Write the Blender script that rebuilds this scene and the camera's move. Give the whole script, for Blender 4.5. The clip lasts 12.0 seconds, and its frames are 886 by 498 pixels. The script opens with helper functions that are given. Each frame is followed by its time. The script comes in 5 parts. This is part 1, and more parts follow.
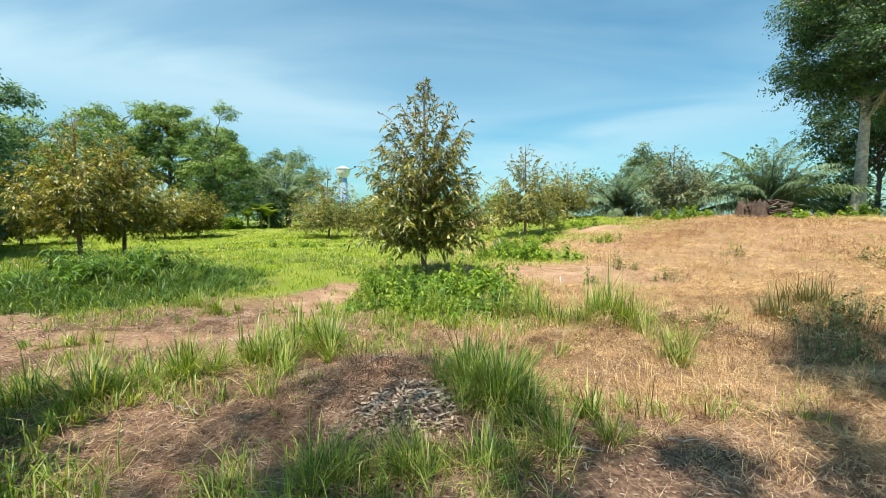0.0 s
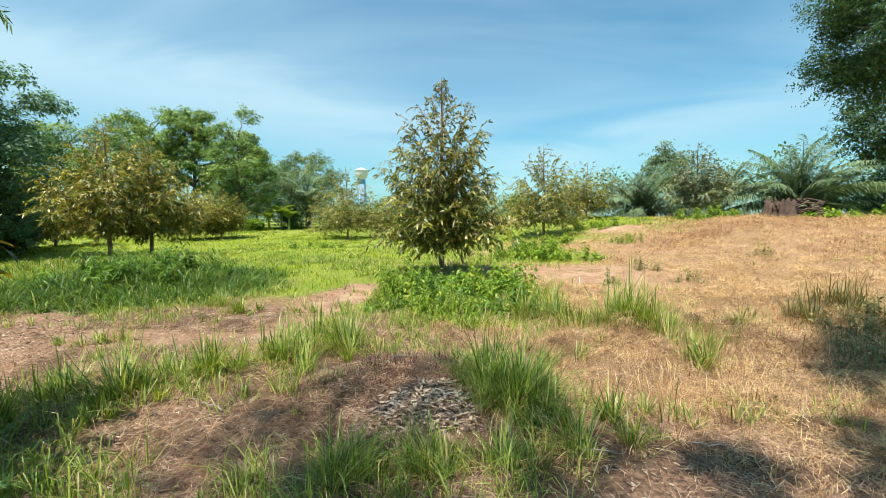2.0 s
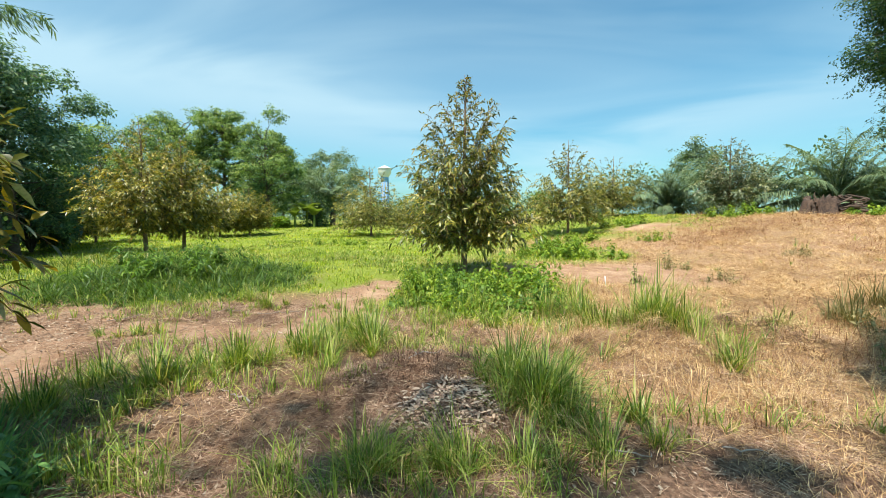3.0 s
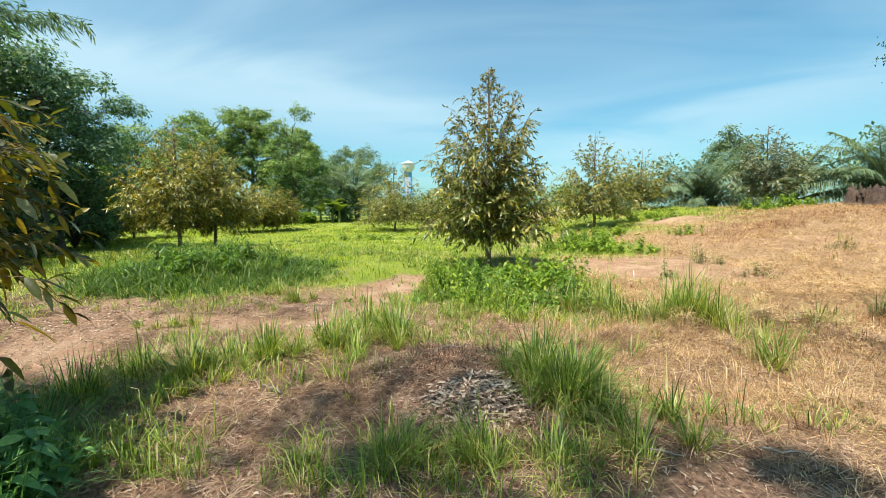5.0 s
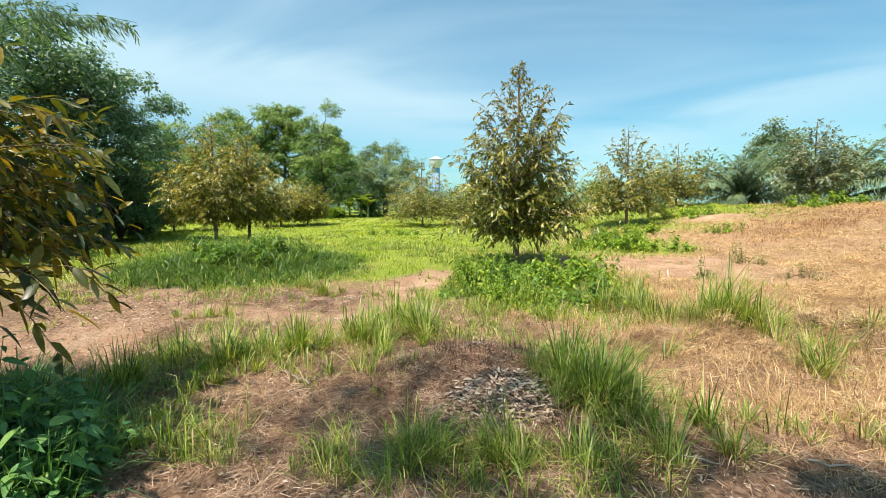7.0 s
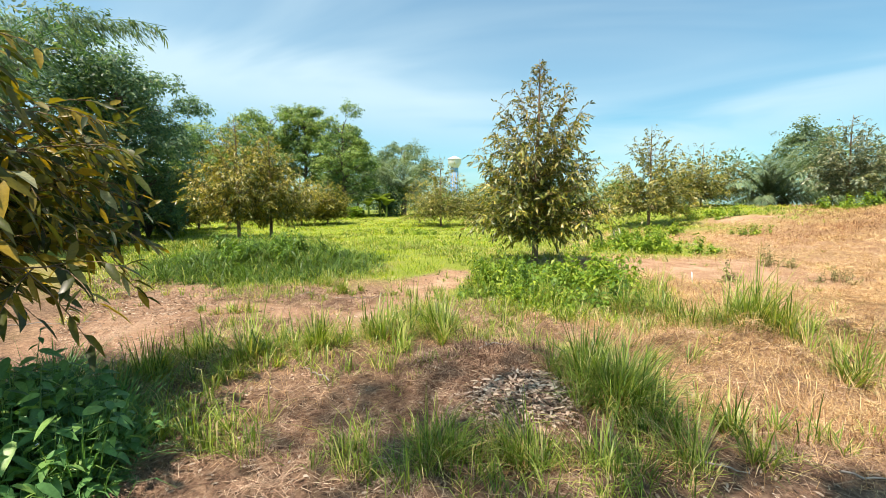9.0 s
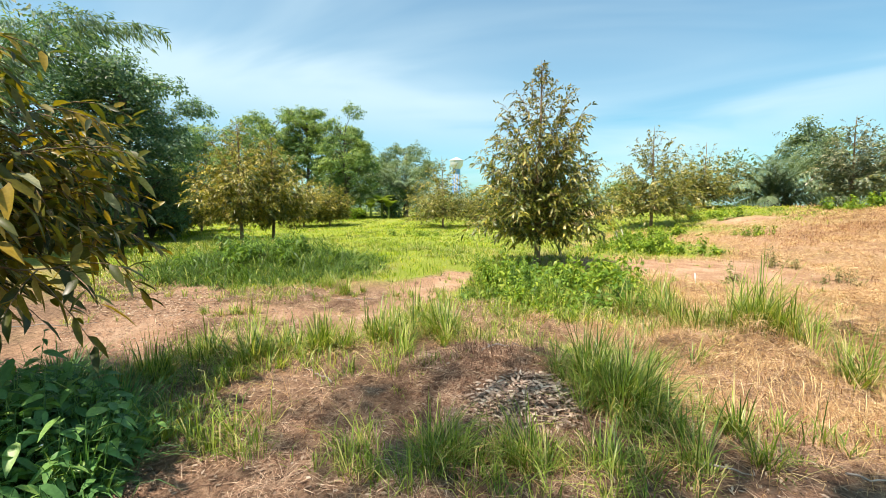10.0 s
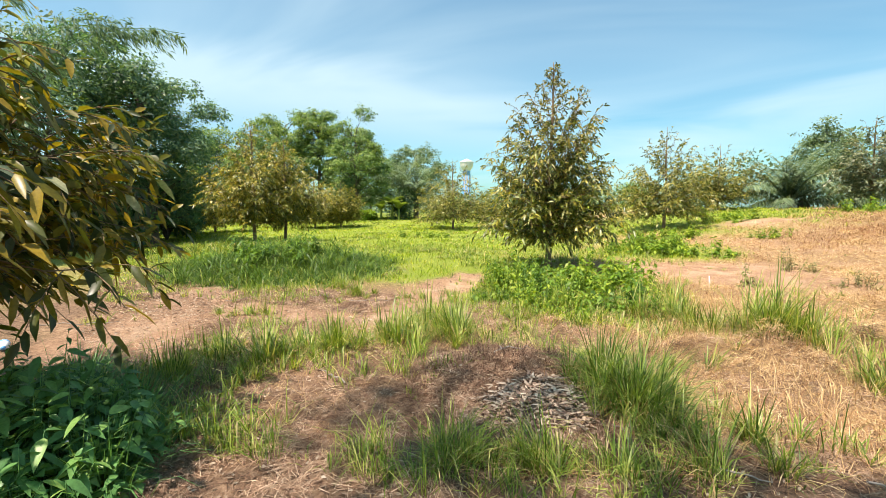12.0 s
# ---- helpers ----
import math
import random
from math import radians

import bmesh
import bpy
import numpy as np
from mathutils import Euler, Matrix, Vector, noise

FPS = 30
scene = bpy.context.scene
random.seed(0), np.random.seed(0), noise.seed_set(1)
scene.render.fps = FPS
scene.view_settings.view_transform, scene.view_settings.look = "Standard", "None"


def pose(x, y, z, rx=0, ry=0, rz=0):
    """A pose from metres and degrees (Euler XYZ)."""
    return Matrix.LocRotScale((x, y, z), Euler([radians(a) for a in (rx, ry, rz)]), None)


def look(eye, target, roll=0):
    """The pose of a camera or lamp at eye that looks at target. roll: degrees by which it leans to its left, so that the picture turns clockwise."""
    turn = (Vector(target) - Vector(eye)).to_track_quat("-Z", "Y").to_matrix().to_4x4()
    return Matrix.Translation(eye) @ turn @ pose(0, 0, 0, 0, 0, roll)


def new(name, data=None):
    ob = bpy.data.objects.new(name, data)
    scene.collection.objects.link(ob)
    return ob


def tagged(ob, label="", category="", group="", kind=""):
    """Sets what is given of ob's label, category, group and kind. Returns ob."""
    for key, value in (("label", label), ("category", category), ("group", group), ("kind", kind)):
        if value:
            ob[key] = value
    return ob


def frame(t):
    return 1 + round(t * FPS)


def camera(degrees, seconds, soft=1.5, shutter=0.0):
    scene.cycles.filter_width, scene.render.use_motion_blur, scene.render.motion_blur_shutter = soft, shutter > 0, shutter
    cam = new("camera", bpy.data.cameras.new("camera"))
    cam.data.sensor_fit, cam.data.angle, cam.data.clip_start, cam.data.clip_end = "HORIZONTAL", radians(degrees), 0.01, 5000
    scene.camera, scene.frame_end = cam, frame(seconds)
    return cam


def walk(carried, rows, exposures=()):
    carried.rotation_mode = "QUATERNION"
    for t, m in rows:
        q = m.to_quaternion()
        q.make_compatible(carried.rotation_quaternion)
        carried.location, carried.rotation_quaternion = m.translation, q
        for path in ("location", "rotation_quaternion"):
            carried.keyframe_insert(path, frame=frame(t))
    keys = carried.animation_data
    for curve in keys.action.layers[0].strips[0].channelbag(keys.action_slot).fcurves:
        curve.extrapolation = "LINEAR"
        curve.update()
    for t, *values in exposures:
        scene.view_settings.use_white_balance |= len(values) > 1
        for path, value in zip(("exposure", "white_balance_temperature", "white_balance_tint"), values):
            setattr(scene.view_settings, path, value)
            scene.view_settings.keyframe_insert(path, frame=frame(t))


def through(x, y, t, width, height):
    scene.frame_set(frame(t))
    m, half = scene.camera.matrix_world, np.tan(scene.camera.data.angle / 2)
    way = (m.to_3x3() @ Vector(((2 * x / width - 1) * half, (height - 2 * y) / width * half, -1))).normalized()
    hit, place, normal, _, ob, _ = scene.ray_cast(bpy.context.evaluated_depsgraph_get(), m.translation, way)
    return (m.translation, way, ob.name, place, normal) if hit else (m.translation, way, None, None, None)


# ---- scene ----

# ---- camera and its walk ----
cam = camera(94.05, 12.0, 0.4)
EYE = 1.5
# seconds, eye offset x y z, yaw to the left, pitch, roll
ROWS = [
    (0.0, 0.0, 0.0, 0.0, 0.0, -4.4, 0.0),
    (0.5, -0.003, 0.0, -0.003, 0.38, -4.32, -0.06),
    (1.0, -0.004, 0.0, -0.006, 0.91, -4.23, -0.1),
    (1.5, -0.004, -0.002, -0.007, 1.54, -4.2, -0.2),
    (2.0, -0.005, -0.003, -0.007, 2.44, -4.27, -0.25),
    (2.5, -0.008, -0.003, -0.008, 3.82, -4.39, -0.2),
    (3.0, -0.013, -0.002, -0.011, 5.55, -4.59, -0.23),
    (5.0, -0.03, 0.01, -0.02, 8.81, -5.29, -0.68),
    (5.5, -0.031, 0.016, -0.021, 9.35, -5.47, -0.62),
    (6.0, -0.034, 0.023, -0.021, 10.31, -5.61, -0.55),
    (6.5, -0.036, 0.028, -0.021, 11.47, -5.72, -0.49),
    (7.0, -0.04, 0.03, -0.021, 12.56, -5.85, -0.33),
    (7.5, -0.044, 0.029, -0.022, 13.48, -5.96, -0.09),
    (9.5, -0.056, 0.028, -0.024, 15.22, -5.8, -0.15),
    (10.0, -0.058, 0.029, -0.025, 15.32, -5.67, -0.16),
    (10.5, -0.062, 0.027, -0.023, 15.57, -5.56, -0.05),
    (11.0, -0.067, 0.02, -0.02, 15.97, -5.48, -0.0),
    (11.5, -0.072, 0.013, -0.017, 16.36, -5.43, -0.05),
    (12.0, -0.077, 0.007, -0.015, 16.68, -5.47, -0.1),
]
walk(cam, [(t, pose(x, y, EYE + z, 90 + pitch, 0, yaw) @ pose(0, 0, 0, 0, 0, roll)) for t, x, y, z, yaw, pitch, roll in ROWS],
     exposures=((0.0, 0.8, 6650, 12), (3.0, 0.8, 6600, 12), (6.0, 0.83, 6700, 13), (7.5, 0.91, 6950, 16), (9.5, 1.0, 7150, 19), (12.0, 1.02, 7150, 19)))

# ---- sky, sun ----
SUN_ELEV, SUN_FROM = 66.0, Vector((-0.5, -0.87, 0)).normalized()
sun_way = Vector((SUN_FROM.x * math.cos(radians(SUN_ELEV)), SUN_FROM.y * math.cos(radians(SUN_ELEV)), math.sin(radians(SUN_ELEV))))
sun_data = bpy.data.lights.new("sun", "SUN")
sun_data.energy, sun_data.angle, sun_data.color = 4.8, radians(0.53), (1.0, 0.95, 0.86)
sun = new("sun", sun_data)
sun.matrix_world = look((0, 0, 60), Vector((0, 0, 60)) - sun_way)

world = bpy.data.worlds.new("sky")
scene.world = world
world.use_nodes = True


def node(tree, kind, **values):
    n = tree.nodes.new(kind)
    for key, value in values.items():
        if key.startswith("_"):
            n.inputs[int(key[1:])].default_value = value
        else:
            setattr(n, key, value)
    return n


def ramp(tree, *stops):
    n = tree.nodes.new("ShaderNodeValToRGB")
    e = n.color_ramp.elements
    while len(e) < len(stops):
        e.new(0.5)
    for el, (at, c) in zip(e, stops):
        el.position = at
        el.color = (*c, 1) if len(c) == 3 else c
    return n


def build_sky():
    nt = world.node_tree
    nt.nodes.clear()
    out = node(nt, "ShaderNodeOutputWorld")
    bg = node(nt, "ShaderNodeBackground", _1=0.094)
    sky = node(nt, "ShaderNodeTexSky")
    sky.sky_type, sky.sun_disc = "NISHITA", False
    sky.sun_elevation = radians(SUN_ELEV)
    sky.sun_rotation = math.atan2(SUN_FROM.x, SUN_FROM.y)
    sky.air_density, sky.dust_density, sky.ozone_density = 1.1, 1.2, 1.6
    # thin high cloud: streaks stretched along one way, on a flat layer overhead
    co = node(nt, "ShaderNodeTexCoord")
    sep = node(nt, "ShaderNodeSeparateXYZ")
    nt.links.new(co.outputs["Generated"], sep.inputs[0])
    lift = node(nt, "ShaderNodeMath", operation="MAXIMUM", _1=0.0)
    nt.links.new(sep.outputs[2], lift.inputs[0])
    lift2 = node(nt, "ShaderNodeMath", operation="ADD", _1=0.16)
    nt.links.new(lift.outputs[0], lift2.inputs[0])
    inv = node(nt, "ShaderNodeMath", operation="DIVIDE", _0=1.0)
    nt.links.new(lift2.outputs[0], inv.inputs[1])
    flat = node(nt, "ShaderNodeVectorMath", operation="SCALE")
    nt.links.new(co.outputs["Generated"], flat.inputs[0])
    nt.links.new(inv.outputs[0], flat.inputs["Scale"])
    mapping = node(nt, "ShaderNodeMapping")
    mapping.inputs["Rotation"].default_value = (0, 0, radians(52))
    mapping.inputs["Scale"].default_value = (0.5, 1.0, 0.0)
    mapping.inputs["Location"].default_value = (1.7, 0.35, 0.0)
    nt.links.new(flat.outputs[0], mapping.inputs[0])
    n1 = node(nt, "ShaderNodeTexNoise")
    n1.inputs["Scale"].default_value, n1.inputs["Detail"].default_value = 1.1, 4.5
    n1.inputs["Roughness"].default_value, n1.inputs["Distortion"].default_value = 0.5, 0.7
    nt.links.new(mapping.outputs[0], n1.inputs["Vector"])
    cover = ramp(nt, (0.24, (0, 0, 0)), (0.92, (1, 1, 1)))
    # the veil of cloud thickens towards the west
    west = node(nt, "ShaderNodeVectorMath", operation="DOT_PRODUCT")
    west.inputs[1].default_value = (-0.86, 0.5, 0.0)
    nt.links.new(co.outputs["Generated"], west.inputs[0])
    bank = node(nt, "ShaderNodeMapRange")
    for k, value in ((1, 0.6), (2, 1.0), (3, -0.04), (4, 0.1)):
        bank.inputs[k].default_value = value
    nt.links.new(west.outputs["Value"], bank.inputs[0])
    total = node(nt, "ShaderNodeMath", operation="ADD")
    nt.links.new(n1.outputs[0], total.inputs[0])
    nt.links.new(bank.outputs[0], total.inputs[1])
    # two long plumes of cirrus, each along a great circle, frayed by the same noise
    for a, b, side, width, gain in (((-0.70, 0.67, 0.265), (-0.11, 0.974, 0.196), (-0.8, 0.6, 0.0), 0.1, 0.34), ((0.154, 0.98, 0.115), (0.638, 0.74, 0.222), (0.75, 0.66, 0.0), 0.075, 0.22)):
        across = node(nt, "ShaderNodeVectorMath", operation="DOT_PRODUCT")
        across.inputs[1].default_value = Vector(a).cross(Vector(b)).normalized()
        nt.links.new(co.outputs["Generated"], across.inputs[0])
        fray = node(nt, "ShaderNodeMath", operation="MULTIPLY_ADD", _1=0.22, _2=-0.11)
        nt.links.new(n1.outputs[0], fray.inputs[0])
        bent = node(nt, "ShaderNodeMath", operation="ADD")
        nt.links.new(across.outputs["Value"], bent.inputs[0])
        nt.links.new(fray.outputs[0], bent.inputs[1])
        gap = node(nt, "ShaderNodeMath", operation="ABSOLUTE")
        nt.links.new(bent.outputs[0], gap.inputs[0])
        plume = node(nt, "ShaderNodeMapRange", interpolation_type="SMOOTHSTEP")
        for k, value in ((1, 0.0), (2, width), (3, gain), (4, 0.0)):
            plume.inputs[k].default_value = value
        nt.links.new(gap.outputs[0], plume.inputs[0])
        along = node(nt, "ShaderNodeVectorMath", operation="DOT_PRODUCT")
        along.inputs[1].default_value = side
        nt.links.new(co.outputs["Generated"], along.inputs[0])
        ends = node(nt, "ShaderNodeMapRange", interpolation_type="SMOOTHSTEP")
        for k, value in ((1, 0.45), (2, 0.85), (3, 0.0), (4, 1.0)):
            ends.inputs[k].default_value = value
        nt.links.new(along.outputs["Value"], ends.inputs[0])
        drawn = node(nt, "ShaderNodeMath", operation="MULTIPLY")
        nt.links.new(plume.outputs[0], drawn.inputs[0])
        nt.links.new(ends.outputs[0], drawn.inputs[1])
        more = node(nt, "ShaderNodeMath", operation="ADD")
        nt.links.new(total.outputs[0], more.inputs[0])
        nt.links.new(drawn.outputs[0], more.inputs[1])
        total = more
    nt.links.new(total.outputs[0], cover.inputs[0])
    mix = node(nt, "ShaderNodeMix", data_type="RGBA")
    veil = node(nt, "ShaderNodeMath", operation="MULTIPLY", _1=0.74)
    nt.links.new(cover.outputs[0], veil.inputs[0])
    nt.links.new(veil.outputs[0], mix.inputs[0])
    tint = node(nt, "ShaderNodeMix", data_type="RGBA", blend_type="MULTIPLY", _0=1.0)
    tint.inputs[7].default_value = (0.45, 0.95, 1.0, 1)
    nt.links.new(sky.outputs[0], tint.inputs[6])
    nt.links.new(tint.outputs[2], mix.inputs[6])
    mix.inputs[7].default_value = (4.1, 5.8, 6.45, 1)
    nt.links.new(mix.outputs[2], bg.inputs[0])
    nt.links.new(bg.outputs[0], out.inputs[0])


build_sky()


# ---- materials ----
def principled(name, rough=0.8):
    m = bpy.data.materials.new(name)
    m.use_nodes = True
    nt = m.node_tree
    p = nt.nodes["Principled BSDF"]
    p.inputs["Roughness"].default_value = rough
    return m, nt, p


def noise_node(nt, scale, detail=4.0, rough=0.55, space="Object"):
    co = node(nt, "ShaderNodeTexCoord")
    n = node(nt, "ShaderNodeTexNoise")
    n.inputs["Scale"].default_value, n.inputs["Detail"].default_value, n.inputs["Roughness"].default_value = scale, detail, rough
    nt.links.new(co.outputs[space], n.inputs["Vector"])
    return n


def mixed(nt, a, b, fac, blend="MIX"):
    n = node(nt, "ShaderNodeMix", data_type="RGBA", blend_type=blend)
    for socket, v in ((0, fac), (6, a), (7, b)):
        if isinstance(v, bpy.types.NodeSocket):
            nt.links.new(v, n.inputs[socket])
        else:
            n.inputs[socket].default_value = v if socket == 0 else (*v, 1)
    return n.outputs[2]


def leaf_material(name, stops, rough=0.5, through=0.35, glow=(1.0, 1.0, 0.45), spec=0.4, patch=(0.7, (0.78, 0.8, 0.78), (1.15, 1.12, 1.05)), crown=None):
    """Foliage: colour by leaf, some light coming through the blade. crown: height from, to, and the tint of the leaves
    towards the top.
    """
    m, nt, p = principled(name, rough)
    geo = node(nt, "ShaderNodeNewGeometry")
    r = ramp(nt, *stops)
    nt.links.new(geo.outputs["Random Per Island"], r.inputs[0])
    n = noise_node(nt, patch[0], 4.0)
    shade = ramp(nt, (0.34, patch[1]), (0.66, patch[2]))
    nt.links.new(n.outputs[0], shade.inputs[0])
    col = mixed(nt, r.outputs[0], shade.outputs[0], 1.0, "MULTIPLY")
    fine = noise_node(nt, 60.0, 2.0)
    spots = ramp(nt, (0.35, (0.82, 0.82, 0.8)), (0.6, (1.05, 1.05, 1.05)))
    nt.links.new(fine.outputs[0], spots.inputs[0])
    col = mixed(nt, col, spots.outputs[0], 1.0, "MULTIPLY")
    if crown:
        z = node(nt, "ShaderNodeSeparateXYZ")
        nt.links.new(node(nt, "ShaderNodeTexCoord").outputs["Object"], z.inputs[0])
        top_fac = node(nt, "ShaderNodeMapRange")
        top_fac.inputs[1].default_value, top_fac.inputs[2].default_value = crown[0], crown[1]
        nt.links.new(z.outputs[2], top_fac.inputs[0])
        col = mixed(nt, col, mixed(nt, col, crown[2], 1.0, "MULTIPLY"), top_fac.outputs[0])
    nt.links.new(col, p.inputs["Base Color"])
    p.inputs["Specular IOR Level"].default_value = spec
    if through:
        tr = node(nt, "ShaderNodeBsdfTranslucent")
        nt.links.new(mixed(nt, col, glow, 1.0, "MULTIPLY"), tr.inputs[0])
        mx = node(nt, "ShaderNodeMixShader", _0=through)
        nt.links.new(p.outputs[0], mx.inputs[1])
        nt.links.new(tr.outputs[0], mx.inputs[2])
        nt.links.new(mx.outputs[0], nt.nodes["Material Output"].inputs[0])
    return m


def bark_material(name, dark, light, scale=14.0):
    m, nt, p = principled(name, 0.9)
    n = noise_node(nt, scale, 6.0, 0.65)
    big = noise_node(nt, scale * 0.15, 3.0)
    r = ramp(nt, (0.3, dark), (0.7, light))
    nt.links.new(n.outputs[0], r.inputs[0])
    lich = ramp(nt, (0.4, (0.8, 0.8, 0.8)), (0.65, (1.25, 1.25, 1.2)))
    nt.links.new(big.outputs[0], lich.inputs[0])
    nt.links.new(mixed(nt, r.outputs[0], lich.outputs[0], 1.0, "MULTIPLY"), p.inputs["Base Color"])
    b = node(nt, "ShaderNodeBump")
    b.inputs["Strength"].default_value, b.inputs["Distance"].default_value = 0.6, 0.02
    nt.links.new(n.outputs[0], b.inputs["Height"])
    nt.links.new(b.outputs[0], p.inputs["Normal"])
    return m


def plain_material(name, colour, rough=0.6, vary=0.15, scale=6.0):
    m, nt, p = principled(name, rough)
    n = noise_node(nt, scale, 5.0)
    r = ramp(nt, (0.3, tuple(c * (1 - vary) for c in colour)), (0.7, tuple(min(1, c * (1 + vary)) for c in colour)))
    nt.links.new(n.outputs[0], r.inputs[0])
    nt.links.new(r.outputs[0], p.inputs["Base Color"])
    return m


# pale flush tones; the lighter, greyer cast also puts distance haze into the colour
DURIAN = leaf_material("hazy_durian_leaf", ((0.0, (0.07, 0.1, 0.03)), (0.35, (0.17, 0.2, 0.055)), (0.65, (0.36, 0.35, 0.085)), (0.88, (0.5, 0.42, 0.11)), (1.0, (0.68, 0.66, 0.44))), 0.4, 0.38, (1.0, 0.95, 0.4), 0.5)
DURIAN_GOLD = leaf_material("golden_durian_leaf", ((0.0, (0.06, 0.09, 0.02)), (0.32, (0.16, 0.19, 0.035)), (0.62, (0.38, 0.36, 0.055)), (0.88, (0.54, 0.42, 0.07)), (1.0, (0.7, 0.7, 0.42))), 0.38, 0.38, (1.0, 0.95, 0.4), 0.6)
DURIAN_DARK = leaf_material("durian_leaf_green", ((0.0, (0.045, 0.075, 0.025)), (0.32, (0.13, 0.175, 0.035)), (0.62, (0.28, 0.31, 0.05)), (0.88, (0.52, 0.42, 0.075)), (1.0, (0.66, 0.68, 0.4))), 0.36, 0.38, (1.0, 1.0, 0.35), 0.6, crown=(1.6, 4.0, (0.85, 0.78, 1.15)))
NEAR_DURIAN = leaf_material("near_durian_leaf", ((0.0, (0.04, 0.06, 0.02)), (0.4, (0.11, 0.13, 0.025)), (0.7, (0.27, 0.23, 0.03)), (0.93, (0.48, 0.33, 0.04)), (1.0, (0.36, 0.46, 0.34))), 0.38, 0.5, (1.0, 0.95, 0.3), 0.5)
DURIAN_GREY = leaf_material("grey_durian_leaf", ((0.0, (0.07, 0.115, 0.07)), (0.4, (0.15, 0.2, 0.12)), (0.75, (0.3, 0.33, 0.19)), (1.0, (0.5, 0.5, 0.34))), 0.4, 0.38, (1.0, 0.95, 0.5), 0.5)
# background trees: paler and bluer, with the haze of distance in the leaf colour
BROAD = leaf_material("hazy_broad_leaf", ((0.0, (0.09, 0.165, 0.07)), (0.45, (0.17, 0.28, 0.1)), (0.8, (0.3, 0.42, 0.125)), (1.0, (0.48, 0.56, 0.18))), 0.5, 0.42, (0.9, 1.0, 0.45), 0.4, (0.35, (0.75, 0.85, 0.95), (1.25, 1.15, 0.9)))
# the teal cast puts haze into these dark leaves
BROAD_DARK = leaf_material("hazy_dark_broad_leaf", ((0.0, (0.055, 0.115, 0.07)), (0.6, (0.1, 0.19, 0.1)), (0.9, (0.18, 0.28, 0.11)), (1.0, (0.28, 0.35, 0.09))), 0.5, 0.45, (0.9, 1.0, 0.5))
# darker copy of the broad leaf: deep shade under canopies is in the colour
SHADE_LEAF = leaf_material("shaded_leaf", ((0.0, (0.03, 0.07, 0.045)), (0.6, (0.055, 0.11, 0.06)), (0.9, (0.10, 0.17, 0.06)), (1.0, (0.26, 0.34, 0.07))), 0.5, 0.38, (0.9, 1.0, 0.45))
# bamboo lightened and blued: haze and lens glare painted into the leaf
BAMBOO = leaf_material("hazy_bamboo_leaf", ((0.0, (0.1, 0.19, 0.15)), (0.6, (0.19, 0.31, 0.22)), (1.0, (0.32, 0.42, 0.26))), 0.5, 0.50)
# distance haze is put into this pale, bluish green
FAR_LEAF = leaf_material("hazy_far_leaf", ((0.0, (0.09, 0.155, 0.1)), (0.5, (0.17, 0.25, 0.15)), (1.0, (0.32, 0.4, 0.22))), 0.6, 0.4, (0.9, 1.0, 0.6), 0.3)
# blue-green leaf, lightened to carry haze and glare in its colour
TEAL = leaf_material("hazy_blue_green_leaf", ((0.0, (0.09, 0.19, 0.14)), (0.6, (0.18, 0.31, 0.21)), (1.0, (0.36, 0.48, 0.26))), 0.5, 0.55, (0.9, 1.0, 0.5))
DULL_WEED = leaf_material("dull_weed_leaf", ((0.0, (0.12, 0.125, 0.045)), (0.5, (0.21, 0.2, 0.07)), (1.0, (0.38, 0.32, 0.14))), 0.6, 0.25)
RUST = leaf_material("rust_weed", ((0.0, (0.16, 0.075, 0.042)), (0.5, (0.31, 0.155, 0.08)), (1.0, (0.47, 0.28, 0.14))), 0.75, 0.15, (1.0, 0.85, 0.5), 0.2)
PALM = leaf_material("palm_leaf", ((0.0, (0.09, 0.16, 0.1)), (0.6, (0.17, 0.25, 0.14)), (1.0, (0.32, 0.38, 0.22))), 0.45, 0.35)
BANANA = leaf_material("banana_leaf", ((0.0, (0.12, 0.2, 0.04)), (0.7, (0.25, 0.34, 0.07)), (1.0, (0.5, 0.34, 0.11))), 0.45, 0.4)
WEED = leaf_material("weed_leaf", ((0.0, (0.09, 0.19, 0.02)), (0.5, (0.2, 0.35, 0.035)), (1.0, (0.42, 0.5, 0.06))), 0.5, 0.45)
MID_WEED = leaf_material("green_weed_leaf", ((0.0, (0.05, 0.12, 0.02)), (0.5, (0.11, 0.23, 0.03)), (1.0, (0.26, 0.4, 0.05))), 0.45, 0.42)
WEED_DARK = leaf_material("dark_weed_leaf", ((0.0, (0.07, 0.19, 0.065)), (0.6, (0.145, 0.34, 0.105)), (1.0, (0.3, 0.48, 0.12))), 0.42, 0.40)
GRASS = leaf_material("green_grass", ((0.0, (0.15, 0.26, 0.02)), (0.45, (0.3, 0.43, 0.03)), (0.8, (0.48, 0.56, 0.065)), (1.0, (0.66, 0.56, 0.2))), 0.65, 0.5, (1.0, 0.95, 0.3), 0.2, (0.6, (0.55, 0.7, 0.66), (1.25, 1.15, 0.9)))
TALL = leaf_material("tall_grass", ((0.0, (0.08, 0.15, 0.02)), (0.35, (0.2, 0.32, 0.04)), (0.7, (0.4, 0.5, 0.09)), (0.9, (0.58, 0.56, 0.2)), (1.0, (0.7, 0.58, 0.32))), 0.42, 0.42, (1.0, 0.95, 0.4), 0.5)
RANK_MIX = leaf_material("deep_green_grass", ((0.0, (0.06, 0.13, 0.02)), (0.4, (0.16, 0.27, 0.04)), (0.75, (0.33, 0.44, 0.08)), (1.0, (0.62, 0.56, 0.27))), 0.42, 0.4, (1.0, 0.95, 0.4), 0.5)
